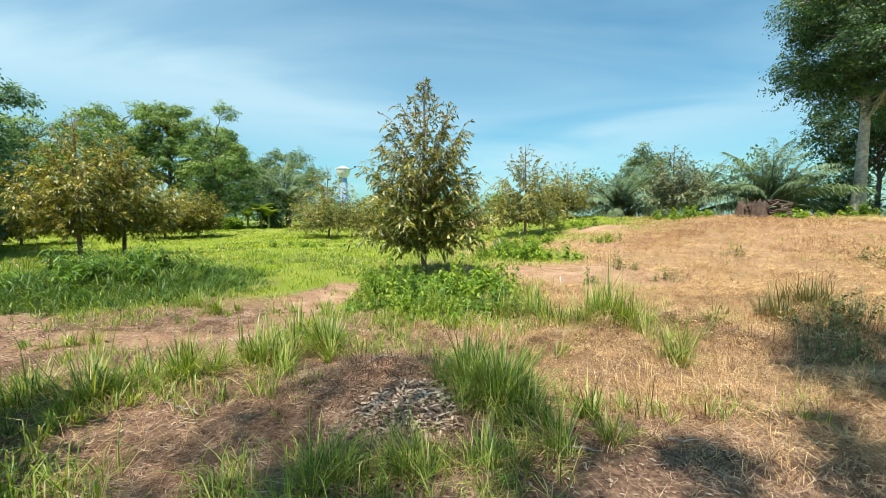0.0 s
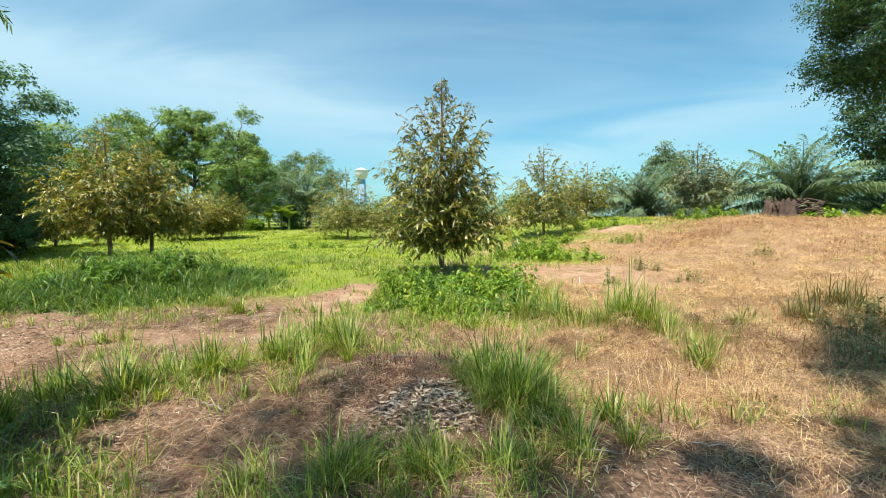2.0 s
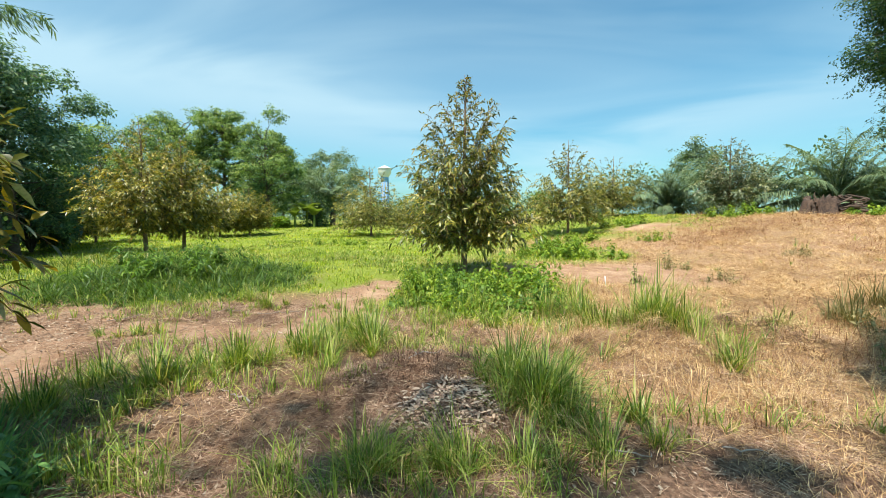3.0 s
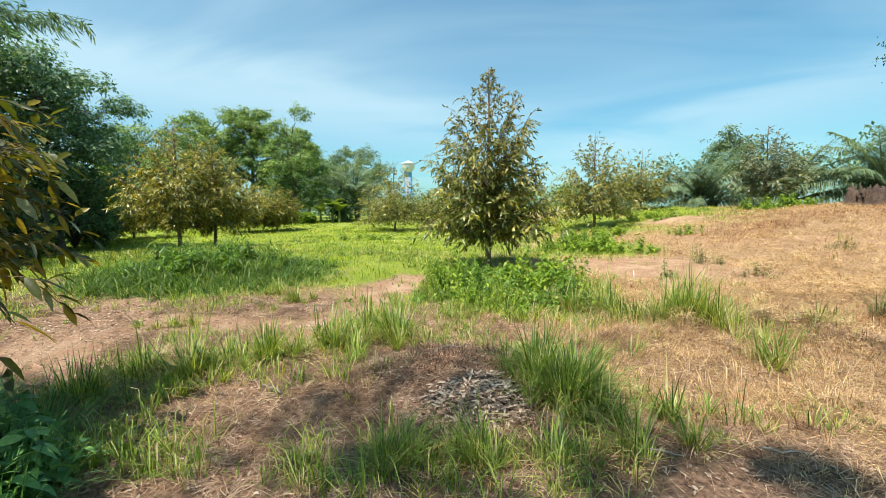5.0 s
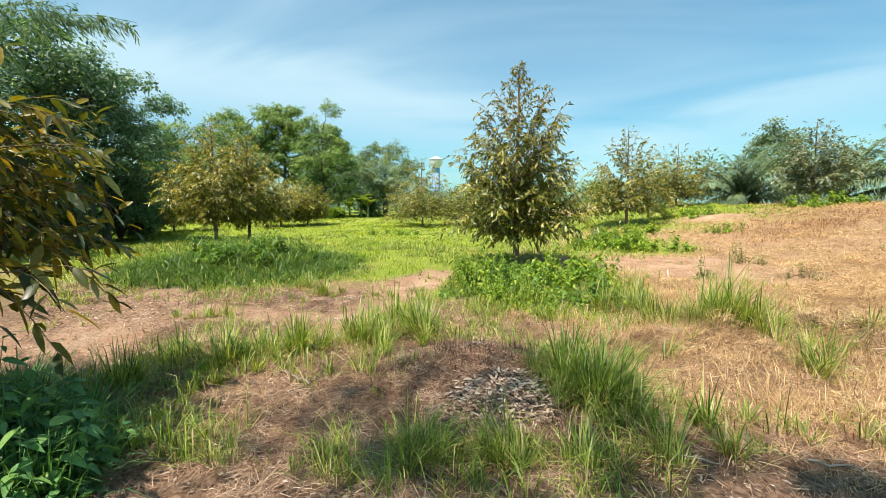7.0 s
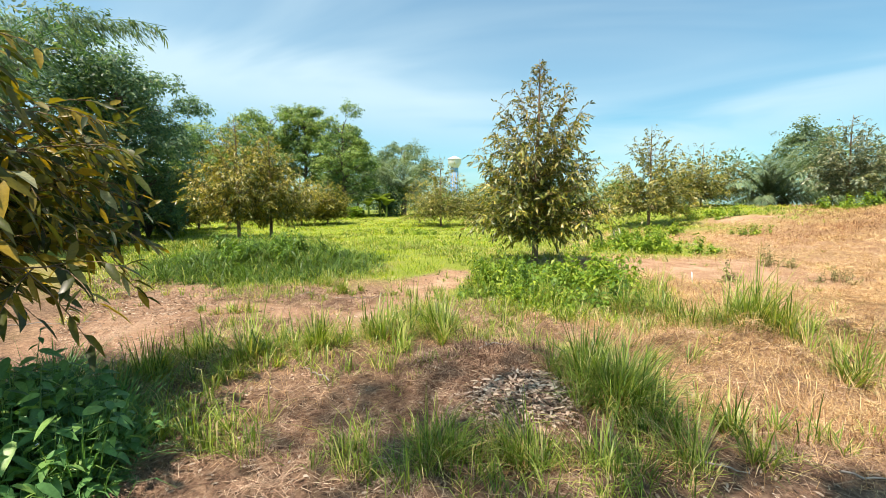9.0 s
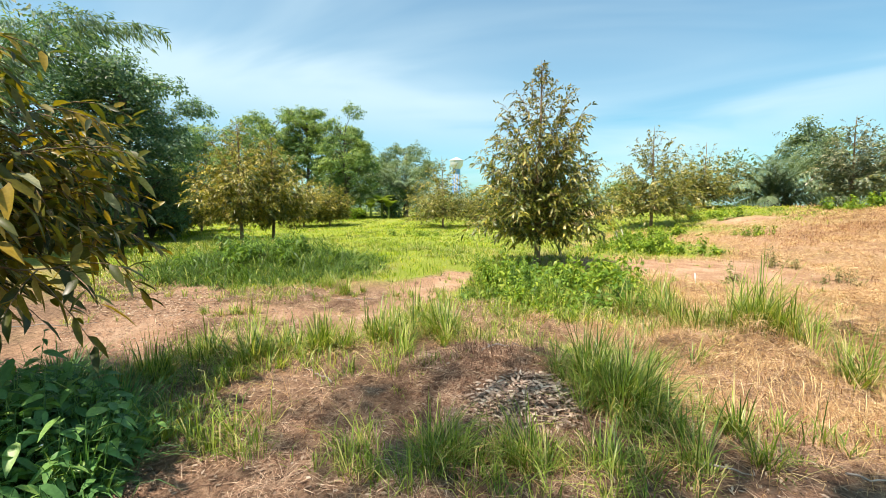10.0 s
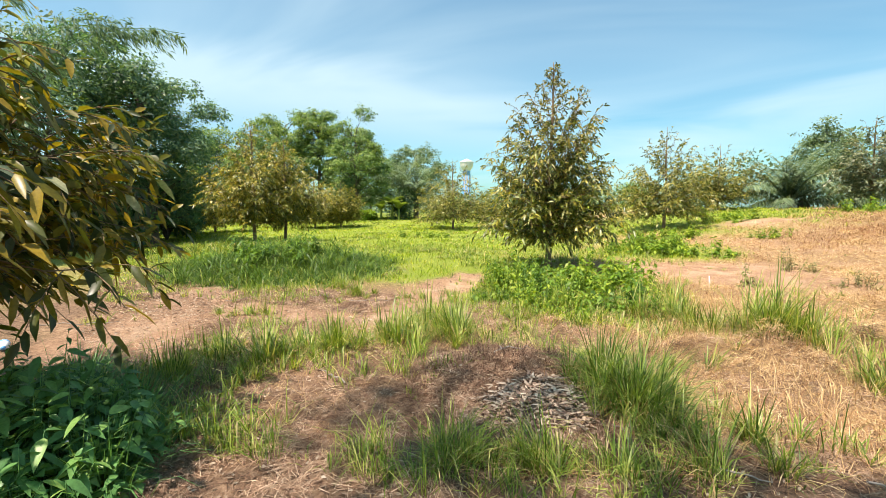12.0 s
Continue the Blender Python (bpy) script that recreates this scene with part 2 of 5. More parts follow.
RANK = leaf_material("rank_grass", ((0.0, (0.05, 0.11, 0.02)), (0.6, (0.095, 0.185, 0.028)), (0.92, (0.19, 0.3, 0.045)), (1.0, (0.36, 0.4, 0.1))), 0.5, 0.4)
STRAW = leaf_material("dry_grass", ((0.0, (0.3, 0.175, 0.088)), (0.3, (0.51, 0.335, 0.165)), (0.7, (0.7, 0.52, 0.275)), (1.0, (0.84, 0.7, 0.44))), 0.65, 0.25, (1.0, 0.85, 0.5), 0.25, (2.4, (0.62, 0.52, 0.46), (1.25, 1.24, 1.2)))
WITHERED = leaf_material("withered_grass", ((0.0, (0.13, 0.072, 0.048)), (0.4, (0.28, 0.17, 0.115)), (0.8, (0.46, 0.32, 0.22)), (1.0, (0.62, 0.5, 0.37))), 0.75, 0.15, (1.0, 0.85, 0.5), 0.2, (3.6, (0.5, 0.45, 0.43), (1.4, 1.4, 1.38)))
LITTER = leaf_material("dead_leaf", ((0.0, (0.13, 0.075, 0.05)), (0.5, (0.25, 0.165, 0.115)), (0.8, (0.4, 0.3, 0.22)), (1.0, (0.56, 0.48, 0.4))), 0.65, 0.1, (1.0, 0.8, 0.5), 0.3)
HEAP_LEAF = leaf_material("heaped_dead_leaf", ((0.0, (0.2, 0.125, 0.095)), (0.35, (0.34, 0.235, 0.18)), (0.7, (0.52, 0.4, 0.31)), (1.0, (0.66, 0.55, 0.45))), 0.6, 0.1, (1.0, 0.8, 0.5), 0.35)
DEAD_WEED = leaf_material("dead_weed", ((0.0, (0.07, 0.04, 0.03)), (0.6, (0.17, 0.09, 0.06)), (1.0, (0.3, 0.2, 0.14))), 0.8, 0.1, (1.0, 0.85, 0.5), 0.2)
BARK = bark_material("durian_bark", (0.10, 0.065, 0.04), (0.27, 0.19, 0.11))
TWIG = bark_material("twig_bark", (0.10, 0.065, 0.035), (0.25, 0.175, 0.09), 30.0)
PALE_BARK = bark_material("pale_bark", (0.16, 0.14, 0.12), (0.5, 0.45, 0.39), 4.0)
DARK_BARK = bark_material("dark_bark", (0.06, 0.05, 0.04), (0.17, 0.14, 0.11), 8.0)
STUMP = bark_material("stump_wood", (0.025, 0.017, 0.013), (0.13, 0.08, 0.055), 11.0)
WHITE = plain_material("white_paint", (0.66, 0.67, 0.68), 0.45, 0.05, 0.6)
BLUE = plain_material("blue_paint", (0.1, 0.32, 0.62), 0.45, 0.06, 0.6)
# shaft grey: white darkened so that shade below the tank is in the colour
SHADED = plain_material("shaded_grey", (0.5, 0.5, 0.5), 0.8, 0.1, 0.5)


def ground_material():
    m, nt, p = principled("red_soil", 0.95)
    att = node(nt, "ShaderNodeAttribute", attribute_name="cover")
    sep = node(nt, "ShaderNodeSeparateColor")
    nt.links.new(att.outputs["Color"], sep.inputs[0])
    fine = noise_node(nt, 22.0, 8.0, 0.7)
    grit = noise_node(nt, 160.0, 3.0, 0.6)
    big = noise_node(nt, 1.7, 8.0, 0.65)
    soil = ramp(nt, (0.25, (0.26, 0.145, 0.085)), (0.5, (0.44, 0.27, 0.165)), (0.75, (0.6, 0.43, 0.29)))
    nt.links.new(big.outputs[0], soil.inputs[0])
    speck = ramp(nt, (0.3, (0.62, 0.6, 0.58)), (0.55, (1.0, 1.0, 1.0)), (0.75, (1.25, 1.22, 1.15)))
    nt.links.new(fine.outputs[0], speck.inputs[0])
    soil_c = mixed(nt, soil.outputs[0], speck.outputs[0], 1.0, "MULTIPLY")
    straw = ramp(nt, (0.36, (0.12, 0.07, 0.04)), (0.52, (0.36, 0.23, 0.122)), (0.72, (0.56, 0.39, 0.21)))
    nt.links.new(fine.outputs[0], straw.inputs[0])
    green = ramp(nt, (0.3, (0.11, 0.15, 0.022)), (0.7, (0.32, 0.38, 0.06)))
    nt.links.new(fine.outputs[0], green.inputs[0])
    dark = ramp(nt, (0.35, (0.06, 0.036, 0.026)), (0.55, (0.23, 0.14, 0.09)), (0.8, (0.42, 0.31, 0.22)))
    nt.links.new(fine.outputs[0], dark.inputs[0])
    c = mixed(nt, soil_c, straw.outputs[0], sep.outputs[1])
    c = mixed(nt, c, dark.outputs[0], sep.outputs[2])
    c = mixed(nt, c, green.outputs[0], sep.outputs[0])
    nt.links.new(c, p.inputs["Base Color"])
    p.inputs["Specular IOR Level"].default_value = 0.15
    b = node(nt, "ShaderNodeBump")
    b.inputs["Strength"].default_value, b.inputs["Distance"].default_value = 0.8, 0.03
    add = node(nt, "ShaderNodeMath", operation="ADD")
    nt.links.new(fine.outputs[0], add.inputs[0])
    nt.links.new(grit.outputs[0], add.inputs[1])
    nt.links.new(add.outputs[0], b.inputs["Height"])
    nt.links.new(b.outputs[0], p.inputs["Normal"])
    return m


SOIL = ground_material()


# ---- mesh helpers ----
def mesh_object(name, verts, faces, material, parent=None, smooth=False):
    """One mesh object from an array of vertices and arrays of faces (each array n x 3 or n x 4)."""
    me = bpy.data.meshes.new(name)
    verts = np.asarray(verts, np.float32)
    faces = [np.asarray(f, np.int32) for f in faces if len(f)]
    me.vertices.add(len(verts))
    me.vertices.foreach_set("co", verts.ravel())
    loops = np.concatenate([f.ravel() for f in faces])
    sizes = np.concatenate([np.full(len(f), f.shape[1], np.int32) for f in faces])
    me.loops.add(len(loops))
    me.loops.foreach_set("vertex_index", loops)
    me.polygons.add(len(sizes))
    me.polygons.foreach_set("loop_start", np.concatenate([[0], np.cumsum(sizes)[:-1]]).astype(np.int32))
    if smooth:
        me.polygons.foreach_set("use_smooth", np.ones(len(sizes), bool))
    me.update(calc_edges=True)
    me.validate()
    me.materials.append(material)
    ob = new(name, me)
    ob.parent = parent
    return ob


def unit(v):
    return v / np.maximum(np.linalg.norm(v, axis=-1, keepdims=True), 1e-9)


def leaf_arrays(P, D, N, L, W, stations=(0.0, 0.45, 1.0), widths=(0.0, 1.0, 0.0), bend=0.25, fold=0.25):
    """Blades with a folded midrib: base P, way D, upper side N, length L, half width W."""
    n = len(P)
    D = unit(D)
    S = unit(np.cross(D, N))
    U = unit(np.cross(S, D))
    L, W = np.broadcast_to(L, n)[:, None], np.broadcast_to(W, n)[:, None]
    bend = np.broadcast_to(bend, n)[:, None]
    cols, faces = [], []
    start = []
    for s, w in zip(stations, widths):
        c = P + D * L * s + np.array([0, 0, -1.0]) * bend * L * s * s
        start.append((len(cols), w > 0))
        if w > 0:
            cols += [c - S * W * w + U * W * w * fold, c, c + S * W * w + U * W * w * fold]
        else:
            cols.append(c)
    k = len(cols)
    V = np.stack(cols, 1).reshape(-1, 3)
    base = np.arange(n)[:, None] * k
    tri, quad = [], []
    for (a, wa), (b, wb) in zip(start, start[1:]):
        if wa and wb:
            quad += [base + [a, a + 1, b + 1, b], base + [a + 1, a + 2, b + 2, b + 1]]
        elif wb:
            tri += [base + [a, b + 1, b], base + [a, b + 2, b + 1]]
        elif wa:
            tri += [base + [a, a + 1, b], base + [a + 1, a + 2, b]]
    return V, np.concatenate(tri) if tri else np.zeros((0, 3), int), np.concatenate(quad) if quad else np.zeros((0, 4), int)


def lozenge_arrays(P, D, N, L, W):
    """Plain four-cornered leaves for crowns that stay far off."""
    D = unit(D)
    S = unit(np.cross(D, N))
    L, W = np.broadcast_to(L, len(P))[:, None], np.broadcast_to(W, len(P))[:, None]
    U = np.cross(S, D)
    V = np.stack([P, P + D * L * 0.45 - S * W, P + D * L - U * L * 0.2, P + D * L * 0.45 + S * W], 1).reshape(-1, 3)
    return V, np.zeros((0, 3), int), np.arange(len(P) * 4).reshape(-1, 4)


def blade_arrays(P, D, L, W, bend, side):
    """Grass blades: narrow strips that bow over along their way; one joint."""
    n = len(P)
    L, W, bend = (np.broadcast_to(a, n)[:, None] for a in (L, W, bend))
    H = np.stack([D[:, 0], D[:, 1], np.zeros(n)], 1)
    H = unit(H + 1e-6)
    m = P + D * L * 0.5
    t = P + D * L * (1 - 0.15 * bend) + H * L * 0.42 * bend - np.array([0, 0, 1.0]) * L * 0.36 * bend
    V = np.stack([P - side * W, P + side * W, m + side * W * 0.8, m - side * W * 0.8, t], 1).reshape(-1, 3)
    b = np.arange(n)[:, None] * 5
    return V, b + [3, 2, 4], b + [0, 1, 2, 3]


def arched_arrays(P, D, L, W, sag):
    """Long grass blades of four joints that rise and then bow over."""
    n = len(P)
    L, W, sag = (np.broadcast_to(a, n)[:, None] for a in (L, W, sag))
    H = unit(np.stack([D[:, 0], D[:, 1], np.zeros(n)], 1) + 1e-6)
    side = np.stack([-H[:, 1], H[:, 0], np.zeros(n)], 1)
    cols = []
    for s, w in ((0.0, 0.7), (0.35, 1.0), (0.7, 0.75), (1.0, 0.0)):
        c = P + D * L * s + (H * 0.42 - np.array([0, 0, 0.62])) * L * sag * s ** 2.2
        cols += [c - side * W * w, c + side * W * w] if w else [c]
    V = np.stack(cols, 1).reshape(-1, 3)
    b = np.arange(n)[:, None] * 7
    return V, b + [4, 5, 6], np.concatenate([b + [0, 1, 3, 2], b + [2, 3, 5, 4]])


def sliver_arrays(P, D, L, W, side):
    """Single dry stalks, thin to a point."""
    L, W = (np.broadcast_to(a, len(P))[:, None] for a in (L, W))
    V = np.stack([P - side * W, P + side * W, P + D * L], 1).reshape(-1, 3)
    return V, np.arange(len(P) * 3).reshape(-1, 3), np.zeros((0, 4), int)


def tube_arrays(points, radii, sides=6):
    """A tapered tube along points."""
    pts, r = np.asarray(points, float), np.asarray(radii, float)
    way = unit(np.gradient(pts, axis=0))
    ref = np.array([0.31, 0.2, 0.93]) if abs(way[0, 2]) < 0.8 else np.array([1.0, 0.1, 0])
    a = unit(np.cross(way, ref))
    b = np.cross(way, a)
    ang = np.arange(sides) * 2 * np.pi / sides
    ring = pts[:, None] + r[:, None, None] * (np.cos(ang)[None, :, None] * a[:, None] + np.sin(ang)[None, :, None] * b[:, None])
    V = np.concatenate([ring.reshape(-1, 3), pts[-1:]])
    i, j = np.meshgrid(np.arange(len(pts) - 1), np.arange(sides), indexing="ij")
    i, j = i.ravel(), j.ravel()
    k = (j + 1) % sides
    quad = np.stack([i * sides + j, i * sides + k, (i + 1) * sides + k, (i + 1) * sides + j], 1)
    last = (len(pts) - 1) * sides
    jj = np.arange(sides)
    tri = np.stack([last + jj, last + (jj + 1) % sides, np.full(sides, len(V) - 1)], 1)
    return V, tri, quad


def merged(pieces):
    V, T, Q, at = [], [], [], 0
    for v, t, q in pieces:
        V.append(v), T.append(np.asarray(t, int).reshape(-1, 3) + at), Q.append(np.asarray(q, int).reshape(-1, 4) + at)
        at += len(v)
    return np.concatenate(V), [np.concatenate(T), np.concatenate(Q)]


def smoothstep(a, b, v):
    t = np.clip((v - a) / (b - a), 0, 1)
    return t * t * (3 - 2 * t)


# ---- ground ----
def lattice(i, j, seed):
    h = (i.astype(np.int64) * 374761393 + j.astype(np.int64) * 668265263 + seed * 974711) & 0x7FFFFFFF
    h = ((h ^ (h >> 13)) * 1274126177) & 0x7FFFFFFF
    return ((h ^ (h >> 16)) & 0xFFFF) / 65535.0


def value_noise(x, y, seed):
    i, j = np.floor(x), np.floor(y)
    u, v = x - i, y - j
    u, v = u * u * (3 - 2 * u), v * v * (3 - 2 * v)
    a, b, c, d = lattice(i, j, seed), lattice(i + 1, j, seed), lattice(i, j + 1, seed), lattice(i + 1, j + 1, seed)
    return (a * (1 - u) + b * u) * (1 - v) + (c * (1 - u) + d * u) * v


def wave(x, y, scale, seed):
    """Soft uneven field between about -1 and 1; scale: bumps for each six metres."""
    x, y = np.asarray(x, float) * scale / 3.0 + 0.37, np.asarray(y, float) * scale / 3.0 + 0.71
    out = value_noise(x, y, seed) * 0.55 + value_noise(2.1 * x + 5, 2.1 * y, seed + 1) * 0.28 + value_noise(4.3 * x, 4.3 * y + 9, seed + 2) * 0.17
    return (out - 0.5) * 3.0


def height(x, y):
    x, y = np.asarray(x, float), np.asarray(y, float)
    near = np.exp(-((x / 60) ** 2 + (y / 60) ** 2))
    rise = 1.5 * smoothstep(0, 16, x + 0.35 * (y - 20)) * smoothstep(3, 22, y)
    far = 0.55 * smoothstep(22, 50, y) * (1 - smoothstep(0, 14, x))
    bump = (0.06 * wave(x, y, 0.55, 3) + 0.04 * wave(x, y, 2.1, 4) + 0.022 * wave(x, y, 7.0, 5)) * near
    bump = bump * smoothstep(0.0, 3.0, np.hypot(x, y))
    mound = 0.20 * np.exp(-(((x + 0.4) / 0.8) ** 2 + ((y - 3.6) / 0.6) ** 2))
    mound += 0.38 * np.exp(-(((x + 6.9) / 1.7) ** 2 + ((y - 8.7) / 1.4) ** 2) ** 1.5)
    mats = 0.17 * np.clip(wave(x, y, 4.0, 45), 0, 1) * smoothstep(0.2, 1.4, x) * smoothstep(2.4, 3.4, y) * (1 - smoothstep(6, 11, y))
    mats += 0.05 * np.clip(wave(x, y, 7.0, 47), 0, 1) * smoothstep(2.0, 2.6, y) * (1 - smoothstep(4.5, 6, y)) * (1 - smoothstep(0.2, 1.4, x)) * smoothstep(-5, -3.5, x)
    return rise + far + bump + mound + mats


def blob(x, y, cx, cy, rx, ry, edge=0.35):
    d = np.hypot((x - cx) / rx, (y - cy) / ry) + edge * 0.5 * wave(x, y, 2.6, 11)
    return 1 - smoothstep(1 - edge, 1 + edge, d)


def greenness(x, y):
    g = blob(x, y, -6.8, 8.6, 2.7, 2.6)
    g = np.maximum(g, blob(x, y, -9.5, 24, 12.5, 16.5, 0.25))
    g = np.maximum(g, blob(x, y, -3.6, 10.5, 3.2, 3.0))
    g = np.maximum(g, blob(x, y, -0.35, 8.0, 1.9, 2.3))
    g = np.maximum(g, blob(x, y, 2.9, 15.5, 2.0, 2.6))
    g = np.maximum(g, blob(x, y, 6.5, 27.0, 6.0, 7.0))
    g = np.maximum(g, blob(x, y, 13.9, 24.0, 2.2, 2.2))
    g = np.maximum(g, blob(x, y, -30, 30, 18, 30))
    g = np.maximum(g, 0.9 * blob(x, y, -13.5, 10.0, 4.5, 2.6, 0.5))
    g = np.maximum(g, 0.45 * blob(x, y, -9.8, 6.6, 2.6, 1.2, 0.6))
    g = np.maximum(g, 0.9 * blob(x, y, 21.0, 20.5, 4.5, 2.6, 0.4))
    g = np.maximum(g, smoothstep(34, 44, y) * 1.0)
    g = np.maximum(g, smoothstep(20, 24, x) * smoothstep(10, 14, y))
    return g


def path_bare(x, y):
    """The bare earth: the track that crosses from the left and the worn places."""
    b = 0 * x
    for x0, y0, x1, y1, wide in ((-4.6, 2.6, -6.5, 6.3, 0.8), (-5.4, 5.0, -1.8, 4.7, 0.5), (-2.5, 5.0, -2.1, 9.0, 0.55), (-6.5, 6.3, -9.5, 8.2, 0.7)):
        u = np.clip(((x - x0) * (x1 - x0) + (y - y0) * (y1 - y0)) / ((x1 - x0) ** 2 + (y1 - y0) ** 2), 0, 1)
        d = np.hypot(x - x0 - u * (x1 - x0), y - y0 - u * (y1 - y0)) / (wide * np.clip(1 + 0.5 * wave(x, y, 2.6, 8), 0.3, 1.6))
        b = np.maximum(b, 1 - smoothstep(0.7, 1.35, d))
    b = np.maximum(b, blob(x, y, 3.6, 11.0, 2.2, 1.8, 0.5))
    b = np.maximum(b, 0.8 * blob(x, y, -0.6, 3.9, 0.9, 0.4))
    b = np.maximum(b, 0.9 * blob(x, y, 1.0, 2.0, 0.8, 0.3, 0.5))
    b = np.maximum(b, blob(x, y, 8.2, 22.0, 1.6, 1.6, 0.5))
    b = np.maximum(b, 0.7 * smoothstep(0.45, 0.9, wave(x, y, 2.4, 18)) * (1 - smoothstep(7, 9, y + 0.4 * x)))
    return b


def litter_cover(x, y):
    d = blob(x, y, -0.35, 3.1, 0.85, 0.6)
    d = np.maximum(d, blob(x, y, 1.3, 2.4, 1.2, 0.4))
    d = np.maximum(d, (1 - smoothstep(2.3, 3.4, y + 0.3 * wave(x, y, 2.0, 21))) * 0.85)
    d = np.maximum(d, 0.7 * blob(x, y, -1.6, 3.0, 1.6, 0.7))
    d = np.maximum(d, 0.95 * blob(x, y, -6.6, 5.2, 2.6, 1.2, 0.6) * smoothstep(-0.6, 0.2, wave(x, y, 5.0, 22)))
    d = np.maximum(d, 0.9 * blob(x, y, -8.0, 4.6, 3.2, 1.7, 0.6) * smoothstep(-0.7, 0.1, wave(x, y, 3.5, 24)))
    return d * (1 - 0.75 * path_bare(x, y) * smoothstep(2.6, 3.6, y) * (1 - smoothstep(-1.6, -1.0, x)))


def axis_steps(lo, hi, fine_lo, fine_hi, fine, growth):
    pts = list(np.arange(fine_lo, fine_hi + 1e-6, fine))
    s, v = fine, fine_hi
    while v < hi:
        s *= growth
        v += s
        pts.append(v)
    s, v = fine, fine_lo
    while v > lo:
        s *= growth
        v -= s
        pts.insert(0, v)
    return np.array(pts)


def build_ground():
    xs = axis_steps(-1800, 1800, -9, 9, 0.11, 1.13)
    ys = axis_steps(-1800, 1800, 1.0, 13, 0.11, 1.13)
    X, Y = np.meshgrid(xs, ys)
    x, y = X.ravel(), Y.ravel()
    Z = height(x, y)
    V = np.stack([x, y, Z], 1)
    nx, ny = len(xs), len(ys)
    i, j = np.meshgrid(np.arange(ny - 1), np.arange(nx - 1), indexing="ij")
    a = (i * nx + j).ravel()
    ob = mesh_object("ground", V, [np.stack([a, a + 1, a + nx + 1, a + nx], 1)], SOIL, None, True)
    att = ob.data.color_attributes.new("cover", "FLOAT_COLOR", "POINT")
    bare = path_bare(x, y)
    g = greenness(x, y) * (1 - bare)
    straw = (1 - bare) * (0.95 - 0.5 * smoothstep(8, 14, y) * smoothstep(-0.5, 0.5, wave(x, y, 1.6, 27)))
    lit = np.maximum(litter_cover(x, y), 0.8 * (1 - smoothstep(-4.5, -1.2, x)) * (1 - bare) * (1 - smoothstep(9, 12, y)) * (1 - g))
    att.data.foreach_set("color", np.stack([g, straw, lit, np.ones_like(g)], 1).astype(np.float32).ravel())
    return tagged(ob, "reddish bare soil with dry straw and green turf", "ground", kind="structure")


build_ground()


# ---- trees ----
CONE = ((0.0, 0.1, 0.16, 0.22, 0.29, 0.4, 0.54, 0.68, 0.8, 0.87, 0.92, 1.0), (0.1, 0.25, 0.5, 0.88, 1.0, 0.8, 0.72, 0.66, 0.5, 0.32, 0.1, 0.01))
EGG = ((0.0, 0.14, 0.25, 0.4, 0.55, 0.7, 0.85, 0.94, 1.0), (0.3, 0.45, 0.78, 1.0, 0.94, 0.72, 0.45, 0.22, 0.03))
BUSHY = ((0.0, 0.16, 0.28, 0.5, 0.7, 0.85, 0.94, 1.0), (0.3, 0.62, 0.9, 1.0, 0.88, 0.66, 0.42, 0.1))
NEAR = ((0.0, 0.24, 0.3, 0.41, 0.53, 0.6, 0.7, 0.85, 1.0), (0.3, 0.6, 0.92, 1.0, 0.97, 0.86, 0.74, 0.45, 0.04))
OPEN = ((0.0, 0.12, 0.3, 0.5, 0.62, 0.8, 0.93, 1.0), (0.4, 0.85, 1.05, 0.98, 0.72, 0.46, 0.3, 0.05))


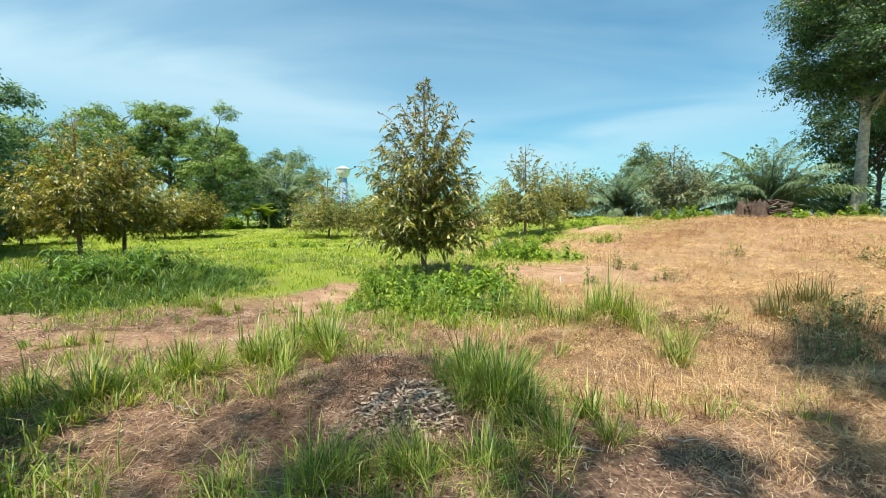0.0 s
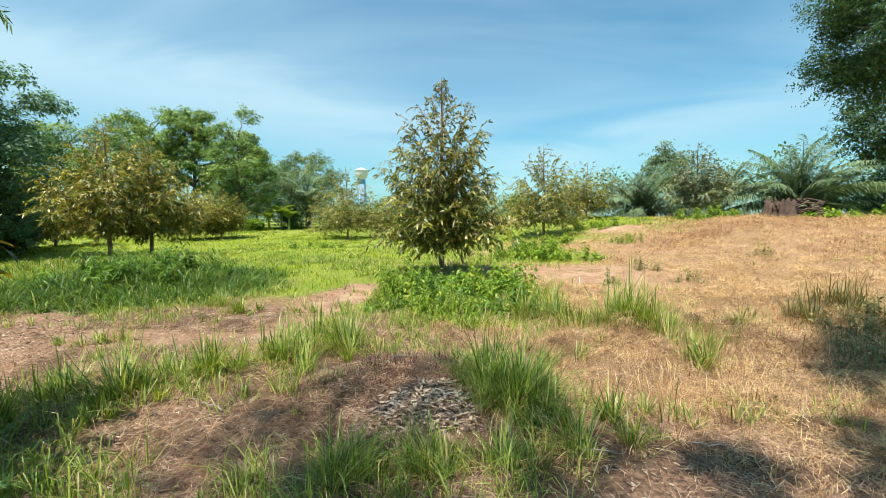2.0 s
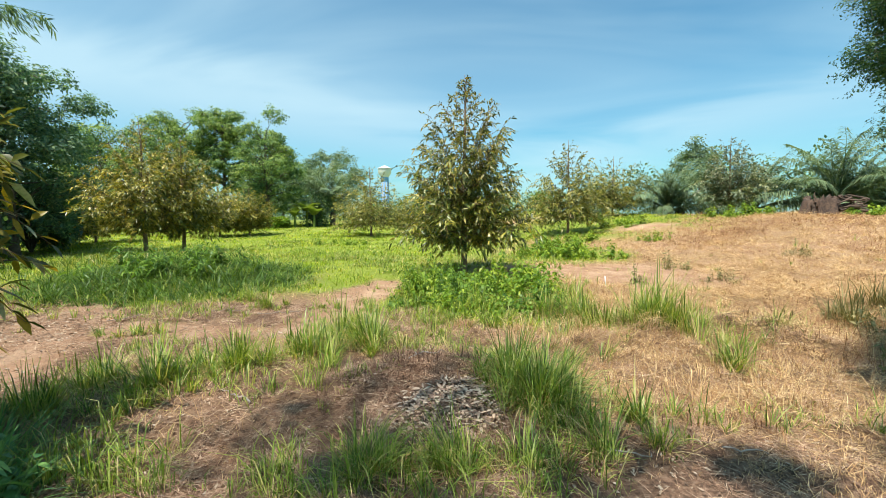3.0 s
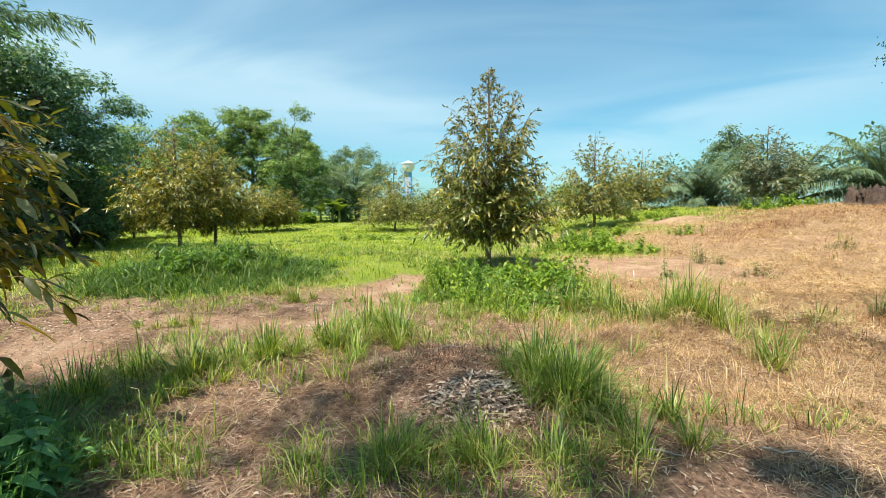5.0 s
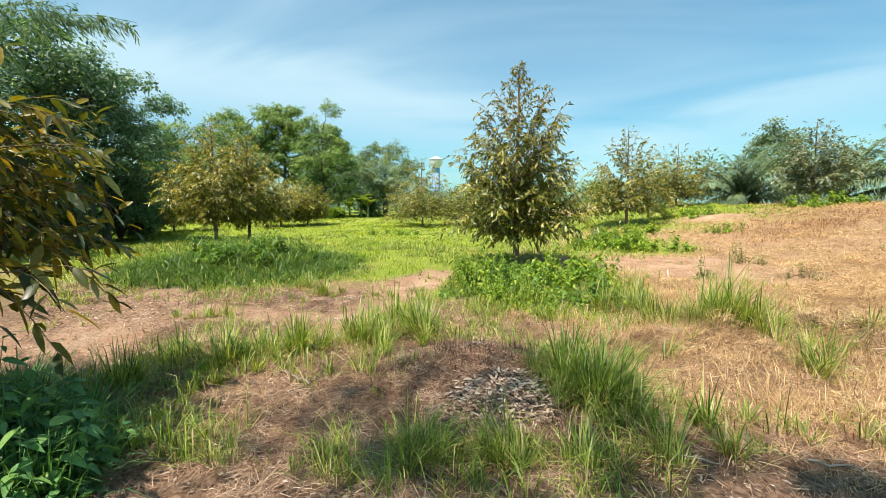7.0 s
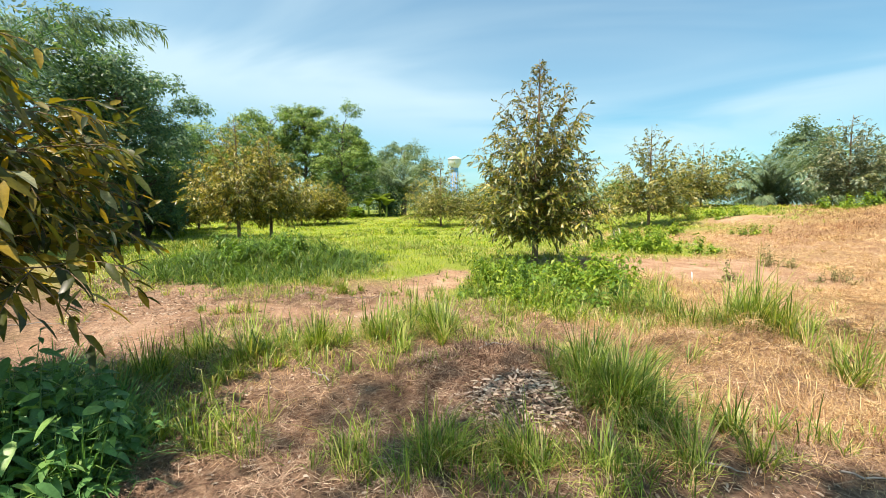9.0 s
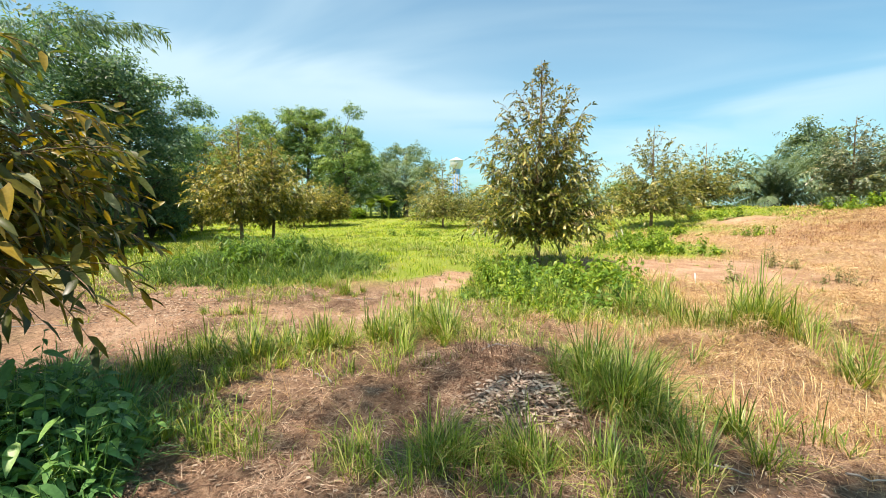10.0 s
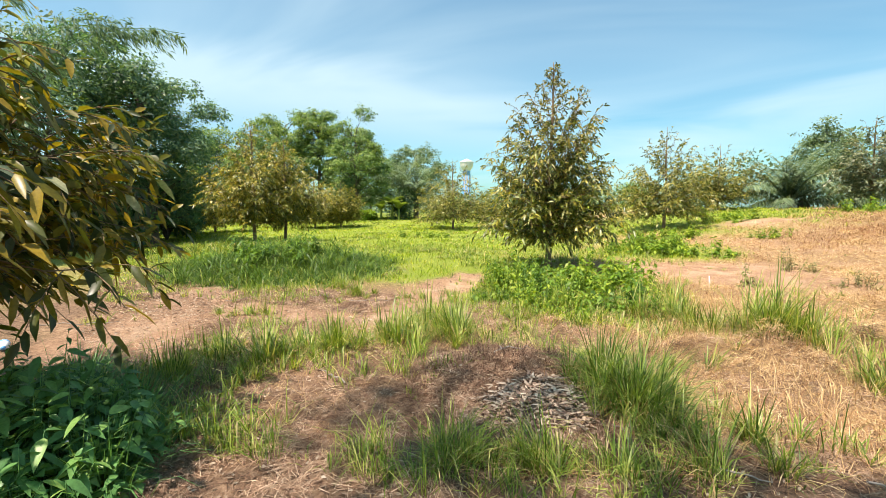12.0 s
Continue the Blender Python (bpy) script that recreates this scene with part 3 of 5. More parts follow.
def durian_tree(where, label, seed, H, radius, leaves, leaf_len, detail=1, mat=None, shape=CONE, limbs=70, spin=0.0, lean=0.0, lowest=0.13, droop=0.36, slim=0.15, reach=(0.68, 1.18), ascend=1.0):
    """A young durian tree: straight trunk, limbs all round, drooping lance-shaped leaves."""
    r = np.random.RandomState(seed)
    root = new("durian_tree")
    x, y = where
    root.matrix_world = pose(x, y, float(height(x, y)), 0, 0, spin)
    zs = np.linspace(-0.15, H, 14)
    wob = np.cumsum(r.normal(0, 0.012 * H / 5, (14, 2)), 0)
    wob -= wob[1]
    trunk_pts = np.stack([wob[:, 0] + lean * zs, wob[:, 1], zs], 1)
    trunk_r = 0.0145 * H * (1 - np.clip(zs / H, 0, 1)) ** 0.8 + 0.006
    trunk_r[0] *= 1.35
    v, f = merged([tube_arrays(trunk_pts, trunk_r, 9)])
    mesh_object("trunk", v, f, BARK, root, True)
    P, D, N = [], [], []
    turn = r.uniform(0, 6.28)
    ring = np.linspace(0, 1, 4 if detail > 2 else 3)
    per_shoot = leaves / limbs / 17.0
    for k in range(limbs):
        u = lowest + (0.99 - lowest) * ((k + r.uniform(0, 0.9)) / limbs)
        turn += 2.4 + r.normal(0, 0.35)
        ln = radius * np.interp(u, *shape) * r.uniform(*reach)
        rise = ascend * ln * np.interp(u, [0, 0.35, 0.7, 1.0], [-0.05, 0.2, 0.7, 1.6])
        zb = max(0.17 * H, u * H - rise)
        base = np.array([np.interp(zb, zs, trunk_pts[:, 0]), np.interp(zb, zs, trunk_pts[:, 1]), zb])
        out = np.array([math.cos(turn), math.sin(turn), 0])
        s = np.linspace(0, 1, 7)
        sag = 0.3 / ascend * ln * (1 - u) * smoothstep(0.15, 0.4, u)
        pts = base + out * (ln * s)[:, None] + np.array([0, 0, 1.0]) * ((u * H - zb) * s + sag * np.sin(3.14 * s ** 0.8) * 0.8)[:, None]
        pts[1:] += r.normal(0, 0.025 * ln, (6, 3))
        pieces = [tube_arrays(pts, np.linspace(0.0052 * H * (1.2 - u), 0.003, 7), 5 if detail > 1 else 4)]
        shoots = max(4, int(22 * ln / radius + 3)) if u < 0.9 else 4
        for q in range(shoots):
            g = 0.14 + 0.86 * (q + r.uniform(0, 1)) / shoots
            at = np.array([np.interp(g, s, pts[:, i]) for i in range(3)])
            th = turn + r.normal(0, 0.95)
            sl = ln * r.uniform(0.1, 0.22) + 0.2
            sd = np.array([math.cos(th), math.sin(th), r.normal(0.15, 0.45) + (0.8 if u > 0.75 else 0)])
            sd /= np.linalg.norm(sd)
            sp = at + sd * (ring * sl)[:, None] - np.array([0, 0, 1.0]) * (0.4 * sl * ring ** 2)[:, None]
            if detail > 1 or q % 3 == 0:
                pieces.append(tube_arrays(sp, np.linspace(0.005, 0.002, len(ring)), 3))
            m = int(per_shoot * r.uniform(0.7, 1.3)) + 1
            g = np.linspace(0.12, 1.0, m) + r.normal(0, 0.03, m)
            pos = np.stack([np.interp(g, ring, sp[:, i]) for i in range(3)], 1)
            side = np.where(np.arange(m) % 2 == 0, 1.0, -1.0)[:, None]
            sv = np.cross(sd, [0, 0, 1.0])
            P.append(pos)
            D.append(sd * 0.75 + sv * side * r.uniform(0.3, 0.9, (m, 1)) + np.array([0, 0, 1.0]) * r.normal(-droop, 0.4, (m, 1)) + r.normal(0, 0.25, (m, 3)))
            N.append(np.array([0, 0, 1.0]) + r.normal(0, 0.45, (m, 3)))
        v, f = merged(pieces)
        mesh_object("branch", v, f, TWIG, root, True)
    P, D, N = np.concatenate(P), np.concatenate(D), np.concatenate(N)
    n = len(P)
    L = leaf_len * r.uniform(0.6, 1.2, n) * np.interp(P[:, 2] / H, [0, 0.5, 0.8, 0.9, 1.0], [1.0, 0.92, 0.75, 0.6, 0.45])
    if detail > 2:
        crown = leaf_arrays(P, D, N, L, L * slim * r.uniform(0.8, 1.2, n), (0, 0.3, 0.7, 1.0), (0, 0.95, 0.8, 0), r.uniform(0.1, 0.5, n), 0.35)
    elif detail == 2:
        crown = leaf_arrays(P, D, N, L, L * slim * r.uniform(0.8, 1.2, n), (0, 0.42, 1.0), (0, 1.0, 0), r.uniform(0.1, 0.5, n), 0.35)
    else:
        crown = lozenge_arrays(P, D, N, L, L * slim * r.uniform(0.85, 1.2, n))
    v, f = merged([crown])
    tagged(mesh_object("crown", v, f, mat or DURIAN, root), kind="stuff")
    return tagged(root, label, "tree", "durian trees in the orchard")


def broad_tree(where, label, name, seed, H, crown_r, crown_low, leaves, leaf_len, mat, bark, trunk_r=None, flat=0.75, lobes=26, droop=0.2, sway=0.5):
    """A grown broadleaf tree: trunk, spreading limbs and a crown of separate leafy masses."""
    r = np.random.RandomState(seed)
    root = new(name)
    x, y = where
    root.matrix_world = pose(x, y, float(height(x, y)), 0, 0, 0)
    tr = trunk_r or 0.018 * H
    zs = np.linspace(-0.2, H * 0.8, 9)
    wob = np.cumsum(r.normal(0, 0.012 * H, (9, 2)), 0) * sway
    wob -= wob[0]
    tp = np.stack([wob[:, 0], wob[:, 1], zs], 1)
    v, f = merged([tube_arrays(tp, np.linspace(tr, tr * 0.3, 9) * np.r_[1.4, np.ones(8)], 10)])
    mesh_object("trunk", v, f, bark, root, True)
    P, D, N = [], [], []
    mid, half = (crown_low + H) / 2, (H - crown_low) / 2
    for k in range(lobes):
        th, ph = k * 2.4 + r.normal(0, 0.3), np.arcsin(np.clip(-0.95 + 1.9 * (k + 0.5) / lobes, -1, 1))
        rad = r.uniform(0.52, 1.0)
        c = np.array([math.cos(th) * math.cos(ph) * crown_r * rad, math.sin(th) * math.cos(ph) * crown_r * rad, mid + math.sin(ph) * half * rad])
        zb = max(crown_low * 0.75, min(H * 0.72, c[2] - 0.5 * np.hypot(c[0], c[1])))
        b = np.array([np.interp(zb, zs, tp[:, 0]), np.interp(zb, zs, tp[:, 1]), zb])
        s = np.linspace(0, 1, 6)[:, None]
        pts = b + (c - b) * s + np.array([0, 0, 1.0]) * (0.12 * crown_r * np.sin(s * 3.14))
        pts[1:-1] += r.normal(0, 0.04 * crown_r, (4, 3))
        limbs = [tube_arrays(pts, np.linspace(tr * 0.32, tr * 0.06, 6), 5)]
        size = crown_r * r.uniform(0.18, 0.42)
        m = int(leaves / lobes * (size / (crown_r * 0.33)) ** 2)
        # leaves sit on small sprays inside the mass
        ns = max(8, m // 24)
        q = r.normal(0, 1, (ns, 3))
        q = unit(q + [0, 0, 0.35]) * (r.uniform(0.2, 1.0, (ns, 1)) ** 0.5) * r.lognormal(0, 0.22, (ns, 1))
        sc = c + q * size * np.array([1, 1, flat])
        for a in range(0, ns, max(1, ns // 5)):
            limbs.append(tube_arrays(np.stack([c, (c + sc[a]) / 2 + r.normal(0, 0.05 * size, 3), sc[a]]), [tr * 0.07, tr * 0.045, tr * 0.02], 3))
        v, f = merged(limbs)
        mesh_object("limb", v, f, bark, root, True)
        pick = r.randint(0, ns, m)
        off = r.normal(0, 0.1 * size + leaf_len * 0.35, (m, 3)) * np.array([1.15, 1.15, 0.6])
        P.append(sc[pick] + off)
        up = unit(np.array([0, 0, 0.7]) + 0.8 * q[pick] + r.normal(0, 0.5, (m, 3)))
        d = unit(r.normal(0, 1, (m, 3)) + 0.5 * q[pick]) - np.array([0, 0, droop])
        D.append(d - up * (d * up).sum(1, keepdims=True))
        N.append(up)
    P, D, N = np.concatenate(P), np.concatenate(D), np.concatenate(N)
    n = len(P)
    L = leaf_len * r.uniform(0.6, 1.3, n)
    v, f = merged([lozenge_arrays(P, D, N, L, L * r.uniform(0.2, 0.3, n))])
    tagged(mesh_object("crown", v, f, mat, root), kind="stuff")
    return tagged(root, label, "tree")


def bamboo_clump(where, seed):
    """Arching culms whose tips hang over, with narrow leaves on drooping sprays."""
    r = np.random.RandomState(seed)
    root = new("bamboo_clump")
    x, y = where
    root.matrix_world = pose(x, y, float(height(x, y)))
    P, D, N = [], [], []
    for k in range(26):
        a = k * 2.4 + r.normal(0, 0.3)
        tall, reach = r.uniform(7.5, 11.5), r.uniform(0.6, 2.2)
        if k < 4:
            a, tall, reach = 0.56 + r.normal(0, 0.16), r.uniform(8.8, 10.2), r.uniform(3.4, 5.2)
        s = np.linspace(0, 1, 14)
        out = np.array([math.cos(a), math.sin(a), 0])
        pts = out * (0.4 + reach * s ** 2.4)[:, None] + np.array([0, 0, 1.0]) * (tall * (s - 0.3 * s ** 4))[:, None]
        pieces = [tube_arrays(pts, np.linspace(0.045, 0.006, 14), 5)]
        for q in range(22):
            g = r.uniform(0.2, 1.0)
            at = np.array([np.interp(g, s, pts[:, i]) for i in range(3)])
            th = a + r.normal(0, 1.1)
            ln = r.uniform(0.5, 1.3) * (1.3 - 0.6 * g)
            sp = at + np.array([math.cos(th), math.sin(th), 0.35]) * (np.linspace(0, 1, 5) * ln)[:, None] - np.array([0, 0, 1.0]) * (0.7 * ln * np.linspace(0, 1, 5) ** 2)[:, None]
            pieces.append(tube_arrays(sp, np.linspace(0.008, 0.002, 5), 3))
            m = 34
            h = r.uniform(0.1, 1.0, m)
            P.append(np.stack([np.interp(h, np.linspace(0, 1, 5), sp[:, i]) for i in range(3)], 1) + r.normal(0, 0.05, (m, 3)))
            D.append(np.array([math.cos(th), math.sin(th), -0.5]) + r.normal(0, 0.6, (m, 3)))
            N.append(np.array([0, 0, 1.0]) + r.normal(0, 0.5, (m, 3)))
        v, f = merged(pieces)
        mesh_object("culm", v, f, WEED_DARK, root, True)
    P, D, N = np.concatenate(P), np.concatenate(D), np.concatenate(N)
    L = r.uniform(0.12, 0.26, len(P))
    v, f = merged([leaf_arrays(P, D, N, L, L * 0.1, (0, 0.4, 1), (0, 1, 0), 0.3, 0.2)])
    tagged(mesh_object("foliage", v, f, BAMBOO, root), kind="stuff")
    tagged(root, "tall feathery bamboo clump with arching, hanging tips", "bamboo")


def frond_arrays(r, length, leaflets, leaf_len, rise, curl):
    """A feather frond that leaves the crown at the angle rise and curls over."""
    s = np.linspace(0, 1, 12)
    ang = rise - curl * s ** 1.4
    step = length / 11
    pts = np.stack([np.r_[0, np.cumsum(np.cos(ang[:-1]) * step)], 0 * s, np.r_[0, np.cumsum(np.sin(ang[:-1]) * step)]], 1)
    rach = tube_arrays(pts, np.linspace(0.04, 0.006, 12), 4)
    g = np.linspace(0.14, 1.0, leaflets)
    pos = np.stack([np.interp(g, s, pts[:, i]) for i in range(3)], 1)
    tang = unit(np.stack([np.interp(g, s, np.gradient(pts[:, i])) for i in range(3)], 1))
    P, D, N, L = [], [], [], []
    for side in (-1, 1):
        d = tang * 0.75 + np.array([0, side * 1.0, 0]) + np.stack([0 * g, 0 * g, r.normal(0.05, 0.3, leaflets)], 1)
        P.append(pos), D.append(d), N.append(np.tile([0, 0, 1.0], (leaflets, 1)) + r.normal(0, 0.2, (leaflets, 3)))
        L.append(leaf_len * (0.35 + 0.65 * np.sin(np.clip(g, 0.1, 0.97) * 3.14)) * r.uniform(0.8, 1.1, leaflets))
    P, D, N, L = (np.concatenate(a) for a in (P, D, N, L))
    return [rach, leaf_arrays(P, D, N, L, 0.03, (0, 0.4, 1), (0.5, 1, 0), r.uniform(0.3, 0.8, len(P)), 0.2)]


def oil_palm(where, label, seed, fronds, length, trunk_h):
    r = np.random.RandomState(seed)
    root = new("oil_palm")
    x, y = where
    root.matrix_world = pose(x, y, float(height(x, y)), 0, 0, 0)
    zs = np.linspace(-0.2, trunk_h, 10)
    v, f = merged([tube_arrays(np.stack([0 * zs, 0 * zs, zs], 1), 0.32 + 0.06 * np.sin(zs * 9) + 0 * zs, 10)])
    mesh_object("trunk", v, f, DARK_BARK, root, True)
    kinds = []
    for rise, curl in ((0.35, 1.0), (0.75, 1.2), (1.1, 1.3), (1.4, 0.9)):
        v, f = merged(frond_arrays(r, length, 60, length * 0.2, rise, curl))
        kinds.append(mesh_object("frond", v, f, PALM, root))
    for k in range(fronds):
        u = k / fronds
        if k < 4:
            ob = kinds[k]
        else:
            ob = new("frond", kinds[min(3, int(u * 4))].data)
            ob.parent = root
        ob.matrix_basis = pose(0, 0, trunk_h - 0.25 + 0.3 * (k % 4 if k < 4 else u * 4) / 4, r.normal(0, 8), r.normal(0, 7), k * 137.5) @ Matrix.Scale(r.uniform(0.8, 1.1), 4)
    return tagged(root, label, "palm", "oil palms")


durian_tree((-0.50, 10.75), "young durian tree with drooping bronze-green leaves, tall pointed crown", 7, 5.05, 1.84, 18500, 0.155, 3, DURIAN_DARK, CONE, 104, lowest=0.16, droop=0.18, slim=0.155, reach=(0.74, 1.1), ascend=1.9)
durian_tree((-12.2, 13.85), "bushy durian tree with golden-brown leaves on tall grass", 12, 5.0, 1.75, 14500, 0.165, 2, DURIAN_GOLD, EGG, 64, lowest=0.23, droop=0.2, slim=0.18, ascend=1.8)
durian_tree((-12.0, 15.5), "leafy durian tree with bronze leaves beside another", 13, 4.6, 1.55, 12000, 0.165, 2, DURIAN_GOLD, EGG, 56, lowest=0.23, droop=0.2, slim=0.18, ascend=1.8)
durian_tree((-3.92, 1.22), "durian tree with long hanging yellow-green leaves near the camera", 21, 3.4, 1.46, 9500, 0.155, 3, NEAR_DURIAN, NEAR, 76, lowest=0.3, droop=0.42, slim=0.165, reach=(0.82, 1.0))
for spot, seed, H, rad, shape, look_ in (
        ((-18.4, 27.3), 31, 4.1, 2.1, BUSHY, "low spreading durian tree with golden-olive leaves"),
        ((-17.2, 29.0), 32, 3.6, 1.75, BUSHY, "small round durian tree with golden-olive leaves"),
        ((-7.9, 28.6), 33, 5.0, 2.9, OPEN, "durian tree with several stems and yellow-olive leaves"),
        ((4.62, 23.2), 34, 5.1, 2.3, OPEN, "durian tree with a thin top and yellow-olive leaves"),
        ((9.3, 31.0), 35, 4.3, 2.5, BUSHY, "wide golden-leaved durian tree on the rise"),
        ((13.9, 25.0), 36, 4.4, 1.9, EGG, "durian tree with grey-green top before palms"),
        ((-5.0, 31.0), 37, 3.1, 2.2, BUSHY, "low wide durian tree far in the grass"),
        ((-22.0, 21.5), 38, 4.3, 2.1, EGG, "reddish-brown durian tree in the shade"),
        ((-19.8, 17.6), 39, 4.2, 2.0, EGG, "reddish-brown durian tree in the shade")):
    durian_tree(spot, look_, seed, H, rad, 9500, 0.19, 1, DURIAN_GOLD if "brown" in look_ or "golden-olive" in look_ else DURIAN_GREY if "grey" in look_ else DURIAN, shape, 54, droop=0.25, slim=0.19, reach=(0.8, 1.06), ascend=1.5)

broad_tree((26.2, 26.2), "tall dark-leaved tree with a pale mottled trunk", "shade_tree", 51, 19.0, 4.3, 5.2, 120000, 0.18, BROAD_DARK, PALE_BARK, 0.34, 0.7, 110, sway=0.06)
broad_tree((35.0, 33.5), "tree with a slim trunk behind palms, deep shade in its leaf colour", "broadleaf_tree", 52, 10.0, 5.0, 3.4, 20000, 0.26, SHADE_LEAF, DARK_BARK, 0.2)
broad_tree((39.0, 31.0), "tree at the orchard's edge, deep shade in its leaf colour", "broadleaf_tree", 53, 11.0, 5.0, 1.2, 16000, 0.28, SHADE_LEAF, DARK_BARK, 0.2)
broad_tree((22.0, 45.0), "slender blue-green tree behind a durian", "broadleaf_tree", 54, 7.6, 2.6, 2.0, 9000, 0.22, FAR_LEAF, DARK_BARK)
for spot, seed, H, rad, low, look_ in (
        ((-30.8, 39.5), 61, 12.4, 3.5, 2.5, "tall yellow-green tree with a broad domed crown"),
        ((-26.6, 40.8), 62, 13.0, 2.4, 3.5, "tall open-crowned green tree"),
        ((-21.6, 40.0), 63, 11.2, 3.1, 1.5, "leafy green tree with a rounded top"),
        ((-35.5, 36.0), 64, 10.2, 3.6, 1.5, "dense green tree at the orchard's edge"),
        ((-29.0, 54.0), 65, 10.0, 4.6, 0.6, "dark green tree behind others")):
    broad_tree(spot, look_, "broadleaf_tree", seed, H, rad, low, 30000, 0.21, BROAD, DARK_BARK, flat=0.7, lobes=40)
broad_tree((-24.6, 66.0), "far round-crowned green tree", "broadleaf_tree", 66, 12.4, 5.2, 2.0, 22000, 0.28, FAR_LEAF, DARK_BARK, flat=0.7)
broad_tree((-33.0, 66.0), "far green tree beyond the orchard", "broadleaf_tree", 70, 11.0, 5.2, 1.0, 12000, 0.34, FAR_LEAF, DARK_BARK, flat=0.7)
broad_tree((-17.5, 13.8), "big dark green tree behind the durian rows", "broadleaf_tree", 67, 8.2, 2.9, 0.8, 52000, 0.14, TEAL, DARK_BARK, flat=0.7, lobes=34)
bamboo_clump((-16.0, 7.2), 68)
broad_tree((-20.0, 11.0), "dark leafy tree at the orchard's edge", "broadleaf_tree", 75, 9.0, 4.0, 0.5, 26000, 0.2, BROAD_DARK, DARK_BARK)

# unseen trees added behind the camera, each crown placed to shade the foreground
broad_tree((1.3, -1.5), "unseen tall slim tree added behind the walker to cast shade", "shade_tree", 81, 18.5, 0.9, 10.0, 4600, 0.15, SHADE_LEAF, DARK_BARK, 0.09, 0.8, 40, sway=0.05)
broad_tree((-0.65, -1.6), "unseen small-crowned tree added behind the walker to cast shade", "shade_tree", 69, 10.8, 0.26, 9.9, 230, 0.13, SHADE_LEAF, DARK_BARK, 0.05, 0.8, 14, sway=0.05)
broad_tree((-3.2, -1.95), "unseen fine-leaved tree added behind the walker to cast shade", "shade_tree", 82, 14.0, 1.5, 10.2, 950, 0.14, SHADE_LEAF, DARK_BARK, 0.07, 0.8, 40, sway=0.1)
broad_tree((-1.7, -1.95), "unseen slim sparse tree added behind the walker to cast shade", "shade_tree", 84, 12.0, 0.5, 10.2, 260, 0.13, SHADE_LEAF, DARK_BARK, 0.05, 0.8, 18, sway=0.05)
broad_tree((0.35, -1.9), "unseen slim leafy tree added behind the walker to cast shade", "shade_tree", 86, 12.4, 0.55, 9.8, 900, 0.14, SHADE_LEAF, DARK_BARK, 0.05, 0.8, 18, sway=0.05)
# stands out of view; added to keep sun off the corner by the palms
broad_tree((34.6, 24.6), "unseen big dark tree added to shade the orchard's corner", "shade_tree", 85, 18.0, 5.2, 4.0, 30000, 0.3, SHADE_LEAF, DARK_BARK, 0.28, 0.7, 40, sway=0.1)

oil_palm((21.0, 27.0), "young oil palm with arching grey-green fronds", 71, 34, 5.0, 0.7)
oil_palm((23.4, 28.5), "young oil palm with arching grey-green fronds", 76, 26, 3.4, 0.7)
oil_palm((17.4, 28.5), "young oil palm with arching grey-green fronds", 72, 28, 3.6, 0.5)
oil_palm((12.9, 30.5), "low oil palm with fronds reaching the ground", 73, 30, 3.8, 0.4)
oil_palm((15.5, 34.5), "low oil palm with fronds reaching the ground", 77, 28, 4.0, 0.5)
oil_palm((-16.4, 44.0), "oil palm with long arching fronds", 74, 30, 5.2, 2.2)
oil_palm((-19.2, 47.0), "oil palm with long arching fronds", 78, 30, 5.0, 2.6)


def shrub(where, label, seed, h, rad, leaves, leaf_len, mat):
    """A low dense bush: bent stems and a skirt of leaves down to the ground."""
    r = np.random.RandomState(seed)
    root = new("shrub")
    x, y = where
    root.matrix_world = pose(x, y, float(height(x, y)))
    th, q = r.uniform(0, 6.28, 12), r.uniform(0.3, 0.8, 12)
    for a, b in zip(th, q):
        tip = np.array([math.cos(a) * rad * b, math.sin(a) * rad * b, h * r.uniform(0.5, 0.9)])
        v, f = merged([tube_arrays(np.stack([np.zeros(3), tip * [0.4, 0.4, 0.6], tip]), [0.05, 0.035, 0.01], 5)])
        mesh_object("stem", v, f, DARK_BARK, root, True)
    lob = r.normal(0, 1, (14, 3))
    lob = unit(lob) * [0.62, 0.62, 0.36] * [rad, rad, h] + [0, 0, h * 0.5]
    pick = r.randint(0, 14, leaves)
    q = unit(r.normal(0, 1, (leaves, 3))) * r.uniform(0.5, 1.0, (leaves, 1))
    P = lob[pick] + q * [rad * 0.38, rad * 0.38, h * 0.26]
    P[:, 2] = np.maximum(P[:, 2], 0.08)
    D = q + r.normal(0, 0.6, (leaves, 3)) - [0, 0, 0.2]
    L = leaf_len * r.uniform(0.6, 1.3, leaves)
    v, f = merged([lozenge_arrays(P, D, np.array([0, 0, 1.0]) + 0.6 * q + r.normal(0, 0.4, (leaves, 3)), L, L * 0.25)])
    tagged(mesh_object("leaves", v, f, mat, root), kind="stuff")
    return tagged(root, label, "shrub", "shrubs along the orchard's edge")


